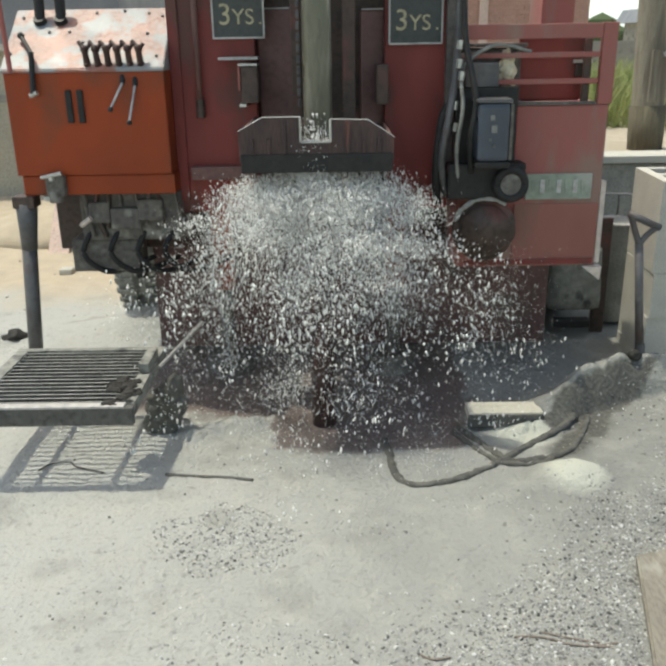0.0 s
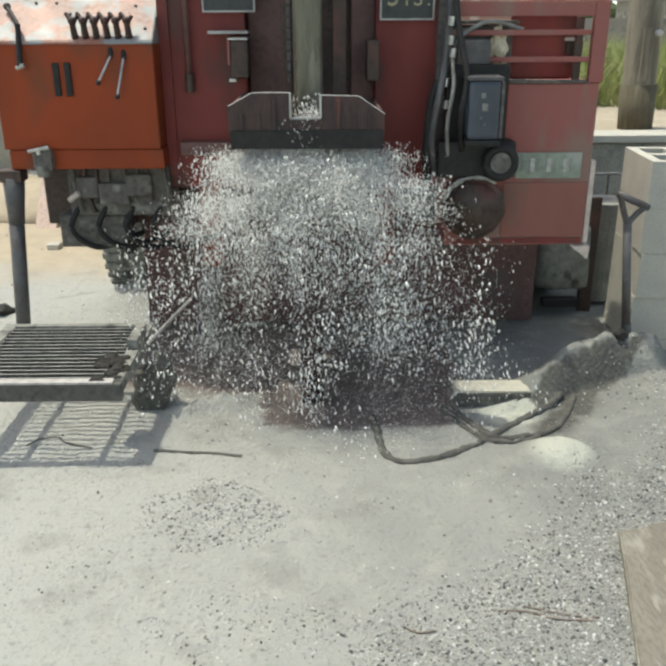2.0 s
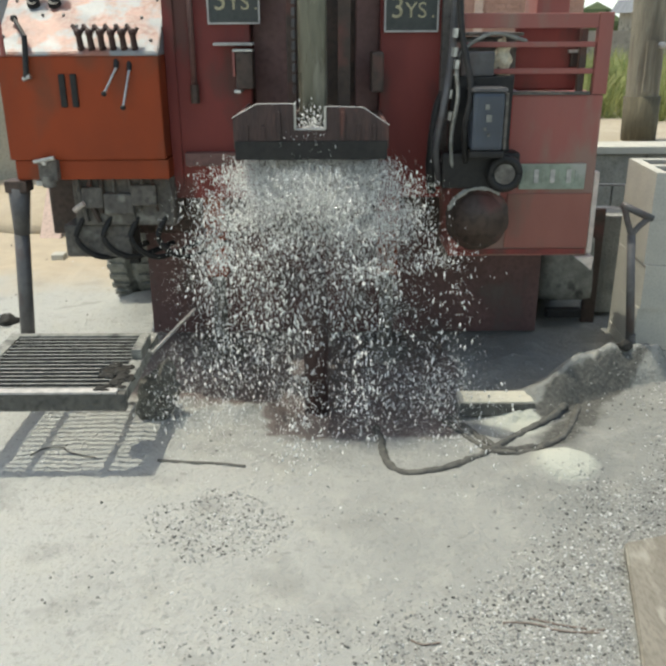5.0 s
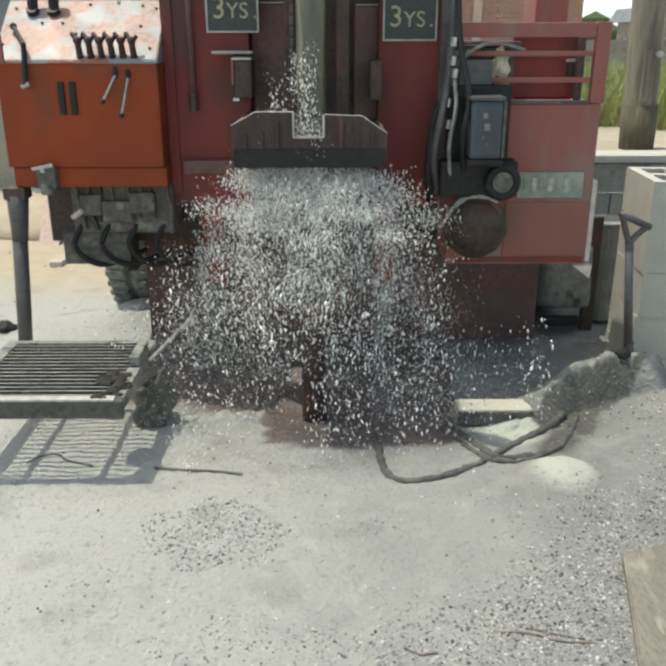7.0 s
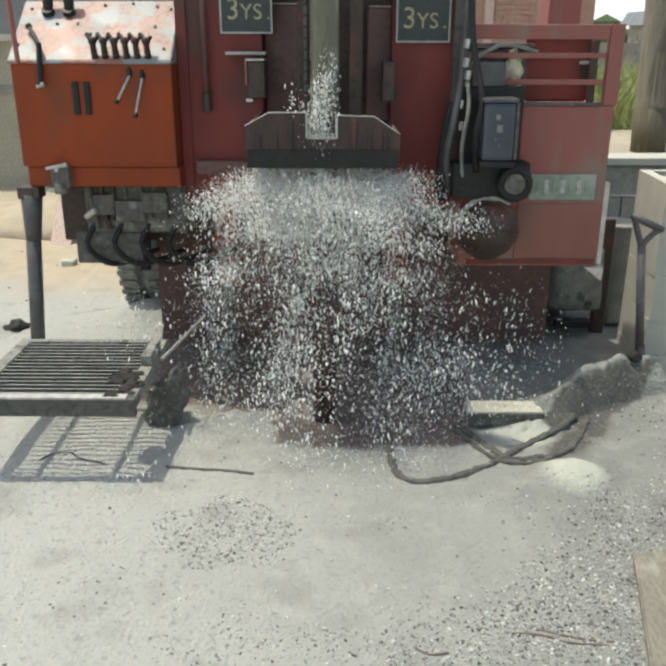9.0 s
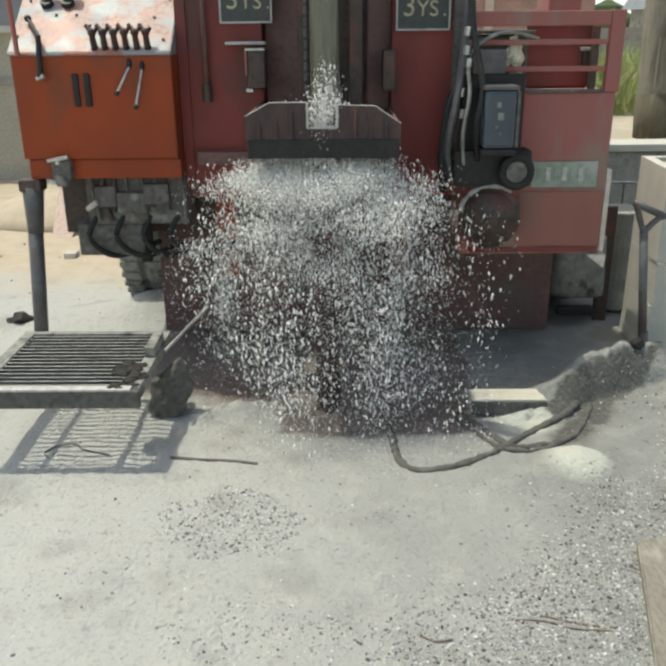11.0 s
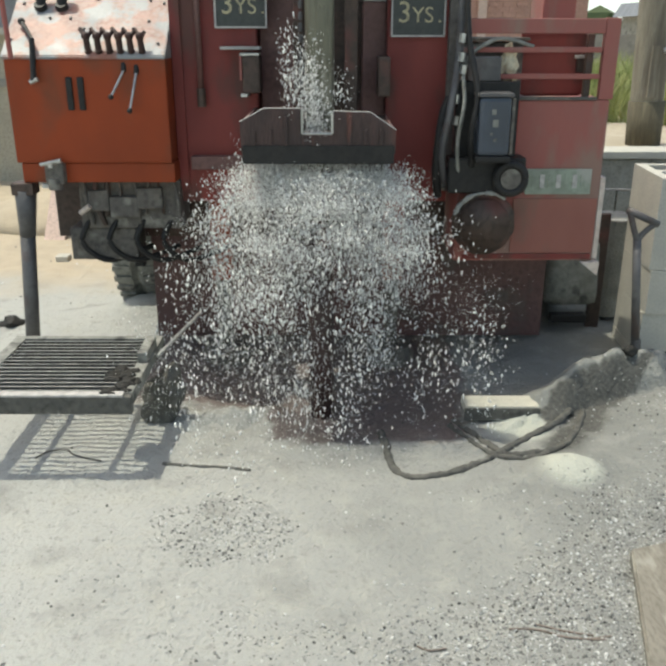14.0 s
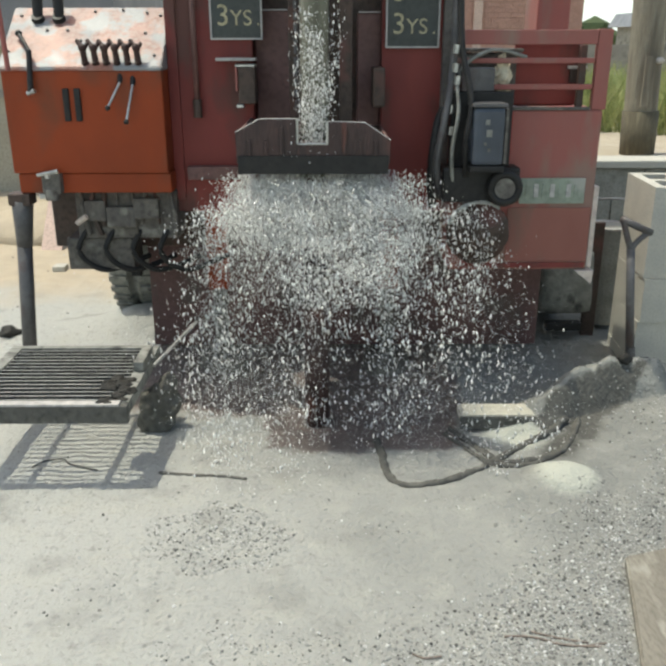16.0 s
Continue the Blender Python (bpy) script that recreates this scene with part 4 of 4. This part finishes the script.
    b_plate([(1.37, 0.20), (1.54, 0.20), (1.55, 0.0), (1.47, -0.1), (1.38, 0.0)], 3.446, 3.454, bm)
    part("blade", bm, GREY_STEEL, sh)
    solid("clod", b_ball((1.37, 3.39, 0.215), 0.03, 3, (1, 1, 0.8), rough=0.5), WET_MUD, "dark clod of mud at the foot of the shovel", "clod", smooth=True)
    # grey container behind
    bm = b_cyl((1.62, 4.5, 0.02), (1.62, 4.5, 0.60), 0.10, 0.12, 24)
    tub = solid("tub", bm, OLD_CONCRETE, "grey tub standing beside the wall", "tub")
    part("rim", b_tube([(1.62 + 0.12 * math.cos(a), 4.5 + 0.12 * math.sin(a), 0.60) for a in np.linspace(0, 2 * math.pi, 13)], 0.008, 6, None, 3), PALE, tub)
    solid("stake", b_box(1.455, 1.53, 4.30, 4.33, -0.02, 0.66, 0.006), DARK, "brown upright board leaning by the cabinet", "board")
    w = [(1.40, 4.6, 0.78), (1.55, 4.6, 0.74), (1.70, 4.5, 0.75), (1.85, 4.4, 0.70)]
    solid("wire", b_tube(w, 0.006, 6), PALE, "thin loose wire along the wall", "wire")


build_yard()


def block_mesh():
    """A hollow concrete block, 0.45 x 0.225 x 0.225 m, with two cells."""
    bm = bmesh.new()
    L, W, H, wall = 0.45, 0.225, 0.222, 0.05
    cells = [(wall, L / 2 - wall / 2), (L / 2 + wall / 2, L - wall)]
    xs = sorted({0, L, *[v for c in cells for v in c]})
    ys = [0, wall, W - wall, W]
    hole = {(1, 1), (3, 1)}
    for i in range(len(xs) - 1):
        for j in range(3):
            if (i, j) in hole:
                continue
            for z in (0, H):
                bm.faces.new([bm.verts.new((x, y, z)) for x, y in ((xs[i], ys[j]), (xs[i + 1], ys[j]), (xs[i + 1], ys[j + 1]), (xs[i], ys[j + 1]))])
    def ring(x0, x1, y0, y1):
        c = [(x0, y0), (x1, y0), (x1, y1), (x0, y1)]
        for k in range(4):
            (ax, ay), (bx, by) = c[k], c[(k + 1) % 4]
            bm.faces.new([bm.verts.new(p) for p in ((ax, ay, 0), (bx, by, 0), (bx, by, H), (ax, ay, H))])
    ring(0, L, 0, W)
    for a, b in cells:
        ring(a, b, wall, W - wall)
    bmesh.ops.remove_doubles(bm, verts=bm.verts, dist=1e-4)
    return mesh_of("concrete_block", bm, CONCRETE)


BLOCK = block_mesh()


def build_blocks():
    rng = random.Random(8)
    for level in range(4):
        for k in range(2):
            ob = tagged(new("concrete_block", BLOCK), "pale hollow concrete block in a stack beside the shovel", "concrete block", "stack of concrete blocks")
            ob.matrix_world = pose(1.538, 3.70, 0.0, 0, 0, -3.0) @ pose(0.225 + 0.235 * k + rng.uniform(-0.004, 0.004), rng.uniform(-0.006, 0.006), 0.064 + level * 0.2235, 0, 0, 90 + rng.uniform(-1.2, 1.2))
    for k in range(2):
        ob = tagged(new("concrete_block", BLOCK), "pale hollow concrete block, half buried under the stack", "concrete block", "stack of concrete blocks")
        ob.matrix_world = pose(1.538, 3.70, 0.0, 0, 0, -3.0) @ pose(0.225 + 0.235 * k, 0.0, -0.16, 0, 0, 90)


build_blocks()


TERRACE = 0.83


def build_boundary():
    wall = tagged(new("wall_low", mesh_of("wall_low", b_box(1.45, 6.0, 5.25, 5.43, -0.05, 0.82, 0.0), OLD_CONCRETE)), "low grey concrete boundary wall", "wall", kind="structure")
    part("coping", b_box(1.44, 6.0, 5.20, 5.46, 0.821, 0.868, 0.006), CONCRETE, wall, "pale coping")
    for r in range(4):
        for c in range(6):
            x = 1.47 + c * 0.41 + (0.2 if r % 2 else 0)
            part("block_face", b_box(x, x + 0.395, 5.236, 5.2495, 0.01 + r * 0.203, 0.2 + r * 0.203, 0.003), OLD_CONCRETE, wall)
    xs, ys = np.linspace(1.46, 9.0, 60), np.linspace(5.431, 13.0, 60)
    verts = [(x, y, TERRACE + 0.025 * noise.noise((x * 2, y * 2, 0)) - 0.02) for y in ys for x in xs]
    verts += [(x, y, -0.1) for x, y in ((1.46, 5.431), (9.0, 5.431), (9.0, 13.0), (1.46, 13.0))]
    sides = [(list(range(60)), 3600, 3601), ([60 * r + 59 for r in range(60)], 3601, 3602), (list(range(3599, 3539, -1)), 3602, 3603), ([60 * r for r in range(59, -1, -1)], 3603, 3600)]
    faces = [(60 * r + c, 60 * r + c + 1, 60 * r + c + 61, 60 * r + c + 60) for r in range(59) for c in range(59)]
    faces += [tuple(edge + [b, a]) for edge, a, b in sides]
    me = bpy.data.meshes.new("terrace")
    me.from_pydata(verts, [], faces)
    me.materials.append(SAND)
    tagged(new("terrace", me), "raised bank of pale sand held by the low wall", "ground", kind="structure")
    bm = bmesh.new()
    b_cyl((2.285, 5.98, TERRACE - 0.1), (2.255, 6.0, 1.90), 0.116, 0.118, 28, bm)
    for v in bm.verts:
        v.co.x += 0.008 * noise.noise(v.co * 4)
    bmesh.ops.bevel(bm, geom=[e for e in bm.edges if min(v.co.z for v in e.verts) > 1.85], offset=0.015, segments=2, affect="EDGES")
    pole = solid("timber_post", bm, POLE_WOOD, "weathered timber post standing on the sand behind the wall", "post", smooth=False)
    part("rotten_foot", b_cyl((2.284, 5.98, TERRACE - 0.08), (2.277, 5.984, 1.12), 0.122, 0.130, 24), ROTTEN, pole, "dark damp foot of the post", True)
    part("cap_bolt", b_ball((2.33, 5.885, 1.47), 0.034, 2, (1, 1, 0.7)), PALE, pole)
    part("splice_plate", b_box(2.225, 2.295, 5.86, 5.89, 1.15, 1.50, 0.004), POLE_WOOD, pole)


build_boundary()


def build_far():
    # brick house with its joints
    house = thing("brick_house", "low red brick house beyond the yard", "house")
    part("house_wall", b_box(2.0, 4.15, 14.0, 20.0, -0.05, 3.2, 0.0), BRICK, house)
    bm = bmesh.new()
    for r in range(32):
        for c in range(10):
            x = 2.0 + c * 0.22 + (0.11 if r % 2 else 0)
            if x + 0.21 < 4.15:
                b_box(x, x + 0.21, 13.985, 13.999, 0.1 + r * 0.08, 0.172 + r * 0.08, 0.0, bm)
    tagged(part("brick_face", bm, BRICK, house), kind="stuff")
    part("roof_edge", b_box(1.8, 4.4, 13.7, 20.3, 3.2, 3.35, 0.01), ROOF, house)
    part("door_frame", b_box(2.36, 2.50, 13.95, 13.984, 0.0, 2.2, 0.004), PINK, house)
    far = thing("far_house", "distant house with a grey sheet roof", "house")
    part("house_wall", b_box(16.2, 24, 40, 48, -0.1, 2.2, 0.0), OLD_CONCRETE, far)
    part("house_roof", b_plate([(15.8, 2.2), (16.2, 2.9), (24, 2.9), (24.6, 2.2)], 39.5, 48.5), ROOF, far)
    yard = tagged(new("wall_far", mesh_of("wall_far", b_box(4.5, 26, 24, 24.2, -0.1, 1.45, 0.0), OLD_CONCRETE)), "long low wall across the far yard", "wall", kind="structure")
    left = tagged(new("wall_left", mesh_of("wall_left", b_box(-9, -2.6, 9.0, 9.2, -0.1, 1.55, 0.0), PLASTER)), "beige plastered yard wall behind the rig", "wall", kind="structure")
    part("band", b_box(-9, -2.6, 8.97, 8.999, 1.02, 1.10, 0.0), OLD_CONCRETE, left)
    part("coping", b_box(-9, -2.5, 8.9, 9.3, 1.5505, 1.62, 0.0), CONCRETE, left)
    shed = thing("shed", "grey-blue sheet metal shed behind the yard wall", "shed")
    part("shed_wall", b_box(-14, -4.0, 16, 22, -0.1, 3.5, 0.0), ROOF, shed)
    # grass behind the low wall
    rng = random.Random(11)
    verts, faces = [], []
    for i in range(7000):
        x, y = rng.uniform(1.6, 5.5), 7.3 + 4.5 * rng.random() ** 1.5
        h, w, a = rng.uniform(0.2, 0.62), rng.uniform(0.003, 0.008), rng.uniform(0, 6.28)
        lx, ly = rng.gauss(0, 0.16), rng.gauss(0, 0.16)
        k = len(verts)
        dx, dy = w * math.cos(a), w * math.sin(a)
        b = TERRACE - 0.04
        verts += [(x - dx, y - dy, b), (x + dx, y + dy, b), (x + lx * 0.4 + dx, y + ly * 0.4 + dy, b + h * 0.6), (x + lx * 0.4 - dx, y + ly * 0.4 - dy, b + h * 0.6), (x + lx, y + ly, b + h)]
        faces += [(k, k + 1, k + 2, k + 3), (k + 3, k + 2, k + 4)]
    me = bpy.data.meshes.new("tall_grass")
    me.from_pydata(verts, [], faces)
    me.materials.append(GRASS)
    tagged(new("tall_grass", me), "tall green and yellow grass behind the low wall", "grass", kind="stuff")
    # tree line on the horizon
    bm = bmesh.new()
    for i in range(220):
        x = rng.uniform(-120, 160)
        b_ball((x, rng.uniform(130, 150), rng.uniform(0.5, 3.0)), rng.uniform(1.2, 3.0), 1, (1.4, 1, 0.9), bm, 0.6)
    solid("tree_line", bm, FOLIAGE, "dark far tree line on the horizon", "trees", kind="stuff")
    solid("pink_board", b_box(-0.085, 0.085, 0.0, 0.03, 0.0, 1.1, 0.004), PINK, "pinkish board leaning back on the sand behind the leg", "board").matrix_world = pose(-2.275, 6.3, -0.02, -42, 0, 0)
    solid("sand_mound", b_ball((-2.27, 7.0, 0.0), 0.6, 4, (1.5, 0.9, 0.4), rough=0.12), MUD, "low mound of sand under the leaning board", "sand", smooth=True)
    solid("clod", b_ball((-1.84, 4.25, 0.03), 0.06, 3, (1.2, 1, 0.8), rough=0.5), WET_MUD, "dark clod of mud on the sand beside the leg", "clod", smooth=True)
    for x, y, r in ((-2.0, 5.7, 0.05), (-1.35, 5.1, 0.03)):
        solid("stone", b_box(x - r, x + r * 0.9, y - r, y + r, -0.01, r * 0.9, 0.012), CONCRETE, "pale stone lying on the sand", "stone")


build_far()


# ---- gravel and stones on the ground ----
def build_gravel():
    rng = random.Random(21)
    ico = bmesh.new()
    bmesh.ops.create_icosphere(ico, subdivisions=1, radius=1.0)
    base = [v.co.copy() for v in ico.verts]
    tri = [[v.index for v in f.verts] for f in ico.faces]
    ico.free()
    verts, faces = [], []

    def stone(x, y, r):
        k, z = len(verts), height(x, y)
        q = Euler((rng.uniform(0, 6), rng.uniform(0, 6), rng.uniform(0, 6))).to_matrix()
        s = Vector((rng.uniform(0.7, 1.3), rng.uniform(0.6, 1.0), rng.uniform(0.5, 0.8)))
        for c in base:
            p = q @ (Vector((c.x * s.x, c.y * s.y, c.z * s.z)) * r * rng.uniform(0.82, 1.1))
            verts.append((x + p.x, y + p.y, z + p.z * 0.8 + r * 0.05))
        faces.extend([[k + i for i in t] for t in tri])
    for i in range(34000):
        x, y = rng.uniform(0.05, 1.4), rng.uniform(1.5, 2.85)
        edge = 1.60 + 0.98 * (x - 0.12) + 0.22 * noise.noise((x * 3, y * 3, 0))
        if rng.random() < max(0.02, min(1.0, 0.4 + (edge - y) * 3.0)) and y < edge + 0.3:
            stone(x, y, rng.choice((0.002, 0.003, 0.003, 0.0035, 0.004, 0.005, 0.006, 0.008)))
    for cx, cy, rx, ry, count in ((-0.37, 2.30, 0.25, 0.19, 1500), (-0.22, 1.74, 0.30, 0.14, 420), (0.10, 2.36, 0.16, 0.08, 60), (-0.75, 2.05, 0.25, 0.2, 90), (0.55, 2.5, 0.2, 0.06, 60)):
        for i in range(count):
            a, q = rng.uniform(0, 6.283), rng.random() ** 0.6
            w = 1 + 0.35 * noise.noise((math.cos(a) * 2, math.sin(a) * 2, cx))
            stone(cx + rx * q * w * math.cos(a), cy + ry * q * w * math.sin(a), rng.choice((0.002, 0.0025, 0.003, 0.004, 0.005, 0.007)))
    for i in range(800):
        stone(rng.uniform(-1.3, 1.6), rng.uniform(1.5, 3.2), rng.choice((0.002, 0.003, 0.003, 0.004, 0.005, 0.008)))
    for i in range(900):
        stone(rng.gauss(1.55, 0.2), rng.gauss(3.2, 0.2), rng.choice((0.003, 0.004, 0.005, 0.008)))
    for i in range(60):
        stone(rng.uniform(-2.6, -1.2), rng.uniform(4.2, 6.5), rng.choice((0.006, 0.008, 0.012)))
    me = bpy.data.meshes.new("gravel")
    me.from_pydata(verts, [], faces)
    me.materials.append(PEBBLE)
    tagged(new("gravel", me), "loose grey gravel and chippings on the mud", "gravel", kind="stuff")


build_gravel()

# ---- water thrown out of the borehole ----
spray = thing("water_spray", "burst of muddy water drops thrown out of the borehole under the hood", "water spray", kind="stuff")
HOLE = Vector((-0.058, 3.30, 0.0))


def cluster_mesh(seed, count, wide, tall, small, large):
    """Loose drops of a cluster, each drawn out along its fall; thickest in the middle, no higher or lower than it is tall."""
    rng = random.Random(seed)
    verts, faces = [], []
    for i in range(count):
        p = Vector((rng.gauss(0, wide), rng.gauss(0, wide), tall * rng.triangular(-1, 1, 0)))
        r = small + (large - small) * rng.random() ** 4
        h = r * rng.uniform(1.3, 3.4)
        lean = Vector((rng.gauss(0, 0.15), rng.gauss(0, 0.15), 1)) * h
        k = len(verts)
        verts += [p + lean, p + Vector((r, 0, 0)), p + Vector((0, r, 0)), p + Vector((-r, 0, 0)), p + Vector((0, -r, 0)), p - lean]
        faces += [(k, k + 1, k + 2), (k, k + 2, k + 3), (k, k + 3, k + 4), (k, k + 4, k + 1),
                  (k + 5, k + 2, k + 1), (k + 5, k + 3, k + 2), (k + 5, k + 4, k + 3), (k + 5, k + 1, k + 4)]
    me = bpy.data.meshes.new("drop_cluster")
    me.from_pydata([tuple(v) for v in verts], [], faces)
    me.polygons.foreach_set("use_smooth", [True] * len(faces))
    me.materials.append(DROP)
    return me


TALL = {"fall": (0.34, 0.26, 0.20, 0.16), "froth": (0.05, 0.06), "mist": (0.28, 0.24), "jet": (0.15, 0.12), "stream": (0.16, 0.20)}
CLUSTERS = [cluster_mesh(50 + i, 135, (0.035, 0.05, 0.075, 0.10)[i % 4], TALL["fall"][i % 4], 0.0016, 0.0056) for i in range(8)]
FROTH = [cluster_mesh(90 + i, 360, 0.06, TALL["froth"][i % 2], 0.0009, 0.0036) for i in range(6)]
MIST = [cluster_mesh(120 + i, 700, 0.10, TALL["mist"][i % 2], 0.0009, 0.0018) for i in range(4)]
JETS = [cluster_mesh(80 + i, 110, 0.020, TALL["jet"][i % 2], 0.0012, 0.0042) for i in range(4)]
STREAMS = [cluster_mesh(140 + i, 110, 0.024, TALL["stream"][i % 2], 0.0014, 0.0055) for i in range(4)]


# how wide the water is thrown, and how far it is pushed sideways, from time to time
GUSTS = [(0.0, 1.15, -0.1), (0.3, 0.8, 0.0), (0.6, 0.8, 0.0), (0.8, 1.0, 0.0), (1.0, 0.85, 0.0), (1.3, 0.95, 0.1), (1.5, 1.15, 0.0), (1.8, 0.95, 0.0), (2.0, 1.15, 0.0),
         (2.5, 1.15, -0.2), (2.8, 0.8, 0.0), (3.0, 0.8, 0.0), (3.4, 0.65, 0.0), (3.7, 1.1, 0.1), (4.0, 1.25, 0.4), (5.0, 0.9, 0.0), (6.2, 1.0, 0.1), (6.5, 1.2, 0.45),
         (6.8, 1.1, 0.1), (7.0, 1.0, 0.0), (7.2, 0.7, 0.0), (7.6, 1.0, 0.0), (8.0, 0.75, 0.0), (8.5, 0.8, -0.05), (8.8, 1.25, 0.0), (9.0, 1.05, 0.05), (10.0, 0.9, 0.0),
         (11.5, 0.95, 0.2), (11.8, 0.85, 0.05), (12.0, 1.1, 0.05), (12.5, 1.0, -0.1), (13.0, 1.0, -0.15), (13.5, 1.1, 0.0), (14.0, 1.0, 0.0), (14.5, 0.75, 0.0), (14.8, 1.05, 0.0), (15.2, 1.05, 0.0),
         (15.5, 1.15, 0.2), (15.75, 1.15, 0.3), (16.0, 1.1, 0.75), (18.0, 1.0, 0.0)]
# how strongly it spouts up along the pipe
SPOUTS = [(0.0, 0.35), (0.3, 0.15), (0.55, 0.05), (0.7, 0.9), (1.0, 1.0), (1.3, 0.9), (1.5, 0.7), (1.8, 0.3), (2.0, 0.15), (2.3, 0.55), (2.5, 0.5), (2.8, 0.05), (3.4, 0.05),
          (3.6, 0.9), (4.0, 0.8), (5.0, 0.3), (6.3, 0.7), (6.7, 0.9), (6.9, 0.4), (7.0, 0.15), (7.4, 0.6), (7.6, 0.7), (7.8, 0.4), (8.0, 0.05), (8.3, 0.3), (8.5, 0.1),
          (8.8, 0.7), (9.0, 0.8), (10.0, 0.3), (11.3, 0.7), (11.8, 1.0), (12.3, 0.9), (12.5, 0.5), (12.9, 0.05), (13.5, 0.15), (13.8, 0.8), (14.1, 0.8), (14.5, 0.1),
          (14.8, 0.3), (15.1, 0.8), (15.5, 0.7), (16.0, 0.9), (18.0, 0.3)]


def at_time(table, f):
    """The row of the table at that frame, between its neighbours."""
    t = max(0.0, (f - 1) / FPS)
    for a, b in zip(table, table[1:]):
        if t <= b[0]:
            k = (t - a[0]) / (b[0] - a[0])
            return [p + (q - p) * k for p, q in zip(a[1:], b[1:])]
    return table[-1][1:]


def flight(rng, kind, angle, f, half):
    """Start and speed of one throw of a cluster, and the height at which it ends."""
    if kind == "jet":
        s = at_time(SPOUTS, f + 0.15 * FPS)[0]
        start = HOLE + Vector((rng.gauss(-0.008, 0.026), -0.165, 1.14))
        if s < 0.12:
            return start, Vector((0, 0, 0.1)), 1.08
        stray = rng.gauss(-0.2, 0.45) if rng.random() < 0.25 else rng.gauss(0, 0.12)
        return start, Vector((stray, rng.uniform(-0.02, 0.06), s * 3.7 * rng.uniform(0.45, 1.0))), 1.08
    if kind == "stream":
        x = -0.575 if angle < -1.5 else 0.285
        return Vector((x + rng.gauss(0, 0.03), 3.77, rng.uniform(0.52, 0.74))), Vector((rng.gauss(0, 0.12), rng.uniform(-0.3, 0.0), rng.uniform(-0.3, 0.0))), -0.2
    wide, push = at_time(GUSTS, f + 0.25 * FPS)
    a = angle + rng.gauss(0, 0.3)
    out = Vector((math.cos(a), 0.8 * math.sin(a), 0))
    aside = Vector((push * rng.uniform(0.2, 1.2), 0, 0))
    top = 1.105 - 0.9 * half
    if kind == "froth":
        # the dome that bursts out all round under the hood
        return HOLE + out * rng.uniform(0.12, 0.27) + Vector((0, 0, top)), out * wide ** 1.4 * rng.uniform(0.2, 2.1) + aside + Vector((0, 0, rng.uniform(-0.25, 0.12))), rng.uniform(0.80, 1.02)
    if kind == "mist":
        return HOLE + out * rng.uniform(0.05, 0.25) + Vector((0, 0, top)), out * wide ** 1.4 * rng.uniform(0.1, 2.4) + aside + Vector((0, 0, rng.uniform(-0.6, 0.0))), -0.3
    return HOLE + out * rng.uniform(0.10, 0.28) + Vector((0, 0, top)), out * wide ** 1.4 * (0.05 + 2.6 * rng.random() ** 1.25) + aside + Vector((0, 0, rng.uniform(-0.4, 0.05))), -0.35


def spray_rows(rng, first, angle, kind, half):
    """Flights of one cluster, one after the other: out from under the hood and down, or up beside the pipe and back."""
    rows, f = [], first
    while f < frame(16.0) + 40:
        # a weak gust throws less water: the rest waits in the pit
        if kind in ("fall", "mist", "froth") and rng.random() > max(0.3, min(1.0, (at_time(GUSTS, f + 0.25 * FPS)[0] - 0.4) / 0.75)):
            rows += [(f, Vector((HOLE.x, HOLE.y, -0.7))), (f + 7, Vector((HOLE.x, HOLE.y, -0.7)))]
            f += 8
            continue
        p, v, floor = flight(rng, kind, angle, f, half)
        k = 0
        while True:
            t = k / FPS
            slowed = (1 - math.exp(-1.8 * t)) / 1.8
            q = p + Vector((v.x * slowed, v.y * slowed, v.z * t - 4.9 * t * t))
            rows.append((f + k, q))
            if q.z < floor and k > 2:
                break
            k += 2 if kind == "froth" else 3
        f += k + 1 + rng.randint(0, 1)
    return rows


def motions():
    rng = random.Random(5)
    walk(drill_pipe, [(i * 0.25, pose(HOLE.x, HOLE.y, 0, 0, 0, (60 * i) % 360)) for i in range(65)])
    for kind, meshes, count in (("fall", CLUSTERS, 160), ("froth", FROTH, 150), ("mist", MIST, 44), ("jet", JETS, 36), ("stream", STREAMS, 22)):
        for i in range(count):
            ob = new("drop_cluster", meshes[i % len(meshes)])
            ob.parent = spray
            # most of the water leaves towards the open side
            angle = rng.uniform(-math.pi - 0.2, 0.2) if i % 6 else rng.uniform(0, math.pi)
            if i % 5 == 1 and kind != "jet":
                angle = rng.choice((-math.pi, 0.0)) + rng.gauss(0, 0.35)
            if i % 6 == 2 and kind in ("fall", "mist"):
                # the slow heart of the fall, before the pipe
                angle = rng.gauss(-math.pi / 2, 0.35)
            if kind == "stream":
                # runs down off the two jacks, more of it on one
                angle = -2.75 if i % 3 else -0.75
            turn = rng.uniform(0, 360)
            rows = spray_rows(rng, -rng.randint(0, 20), angle, kind, TALL[kind][i % len(TALL[kind])])
            walk(ob, [((f - 1) / FPS, Matrix.Translation(q) @ pose(0, 0, 0, 0, 0, turn)) for f, q in rows])


motions()
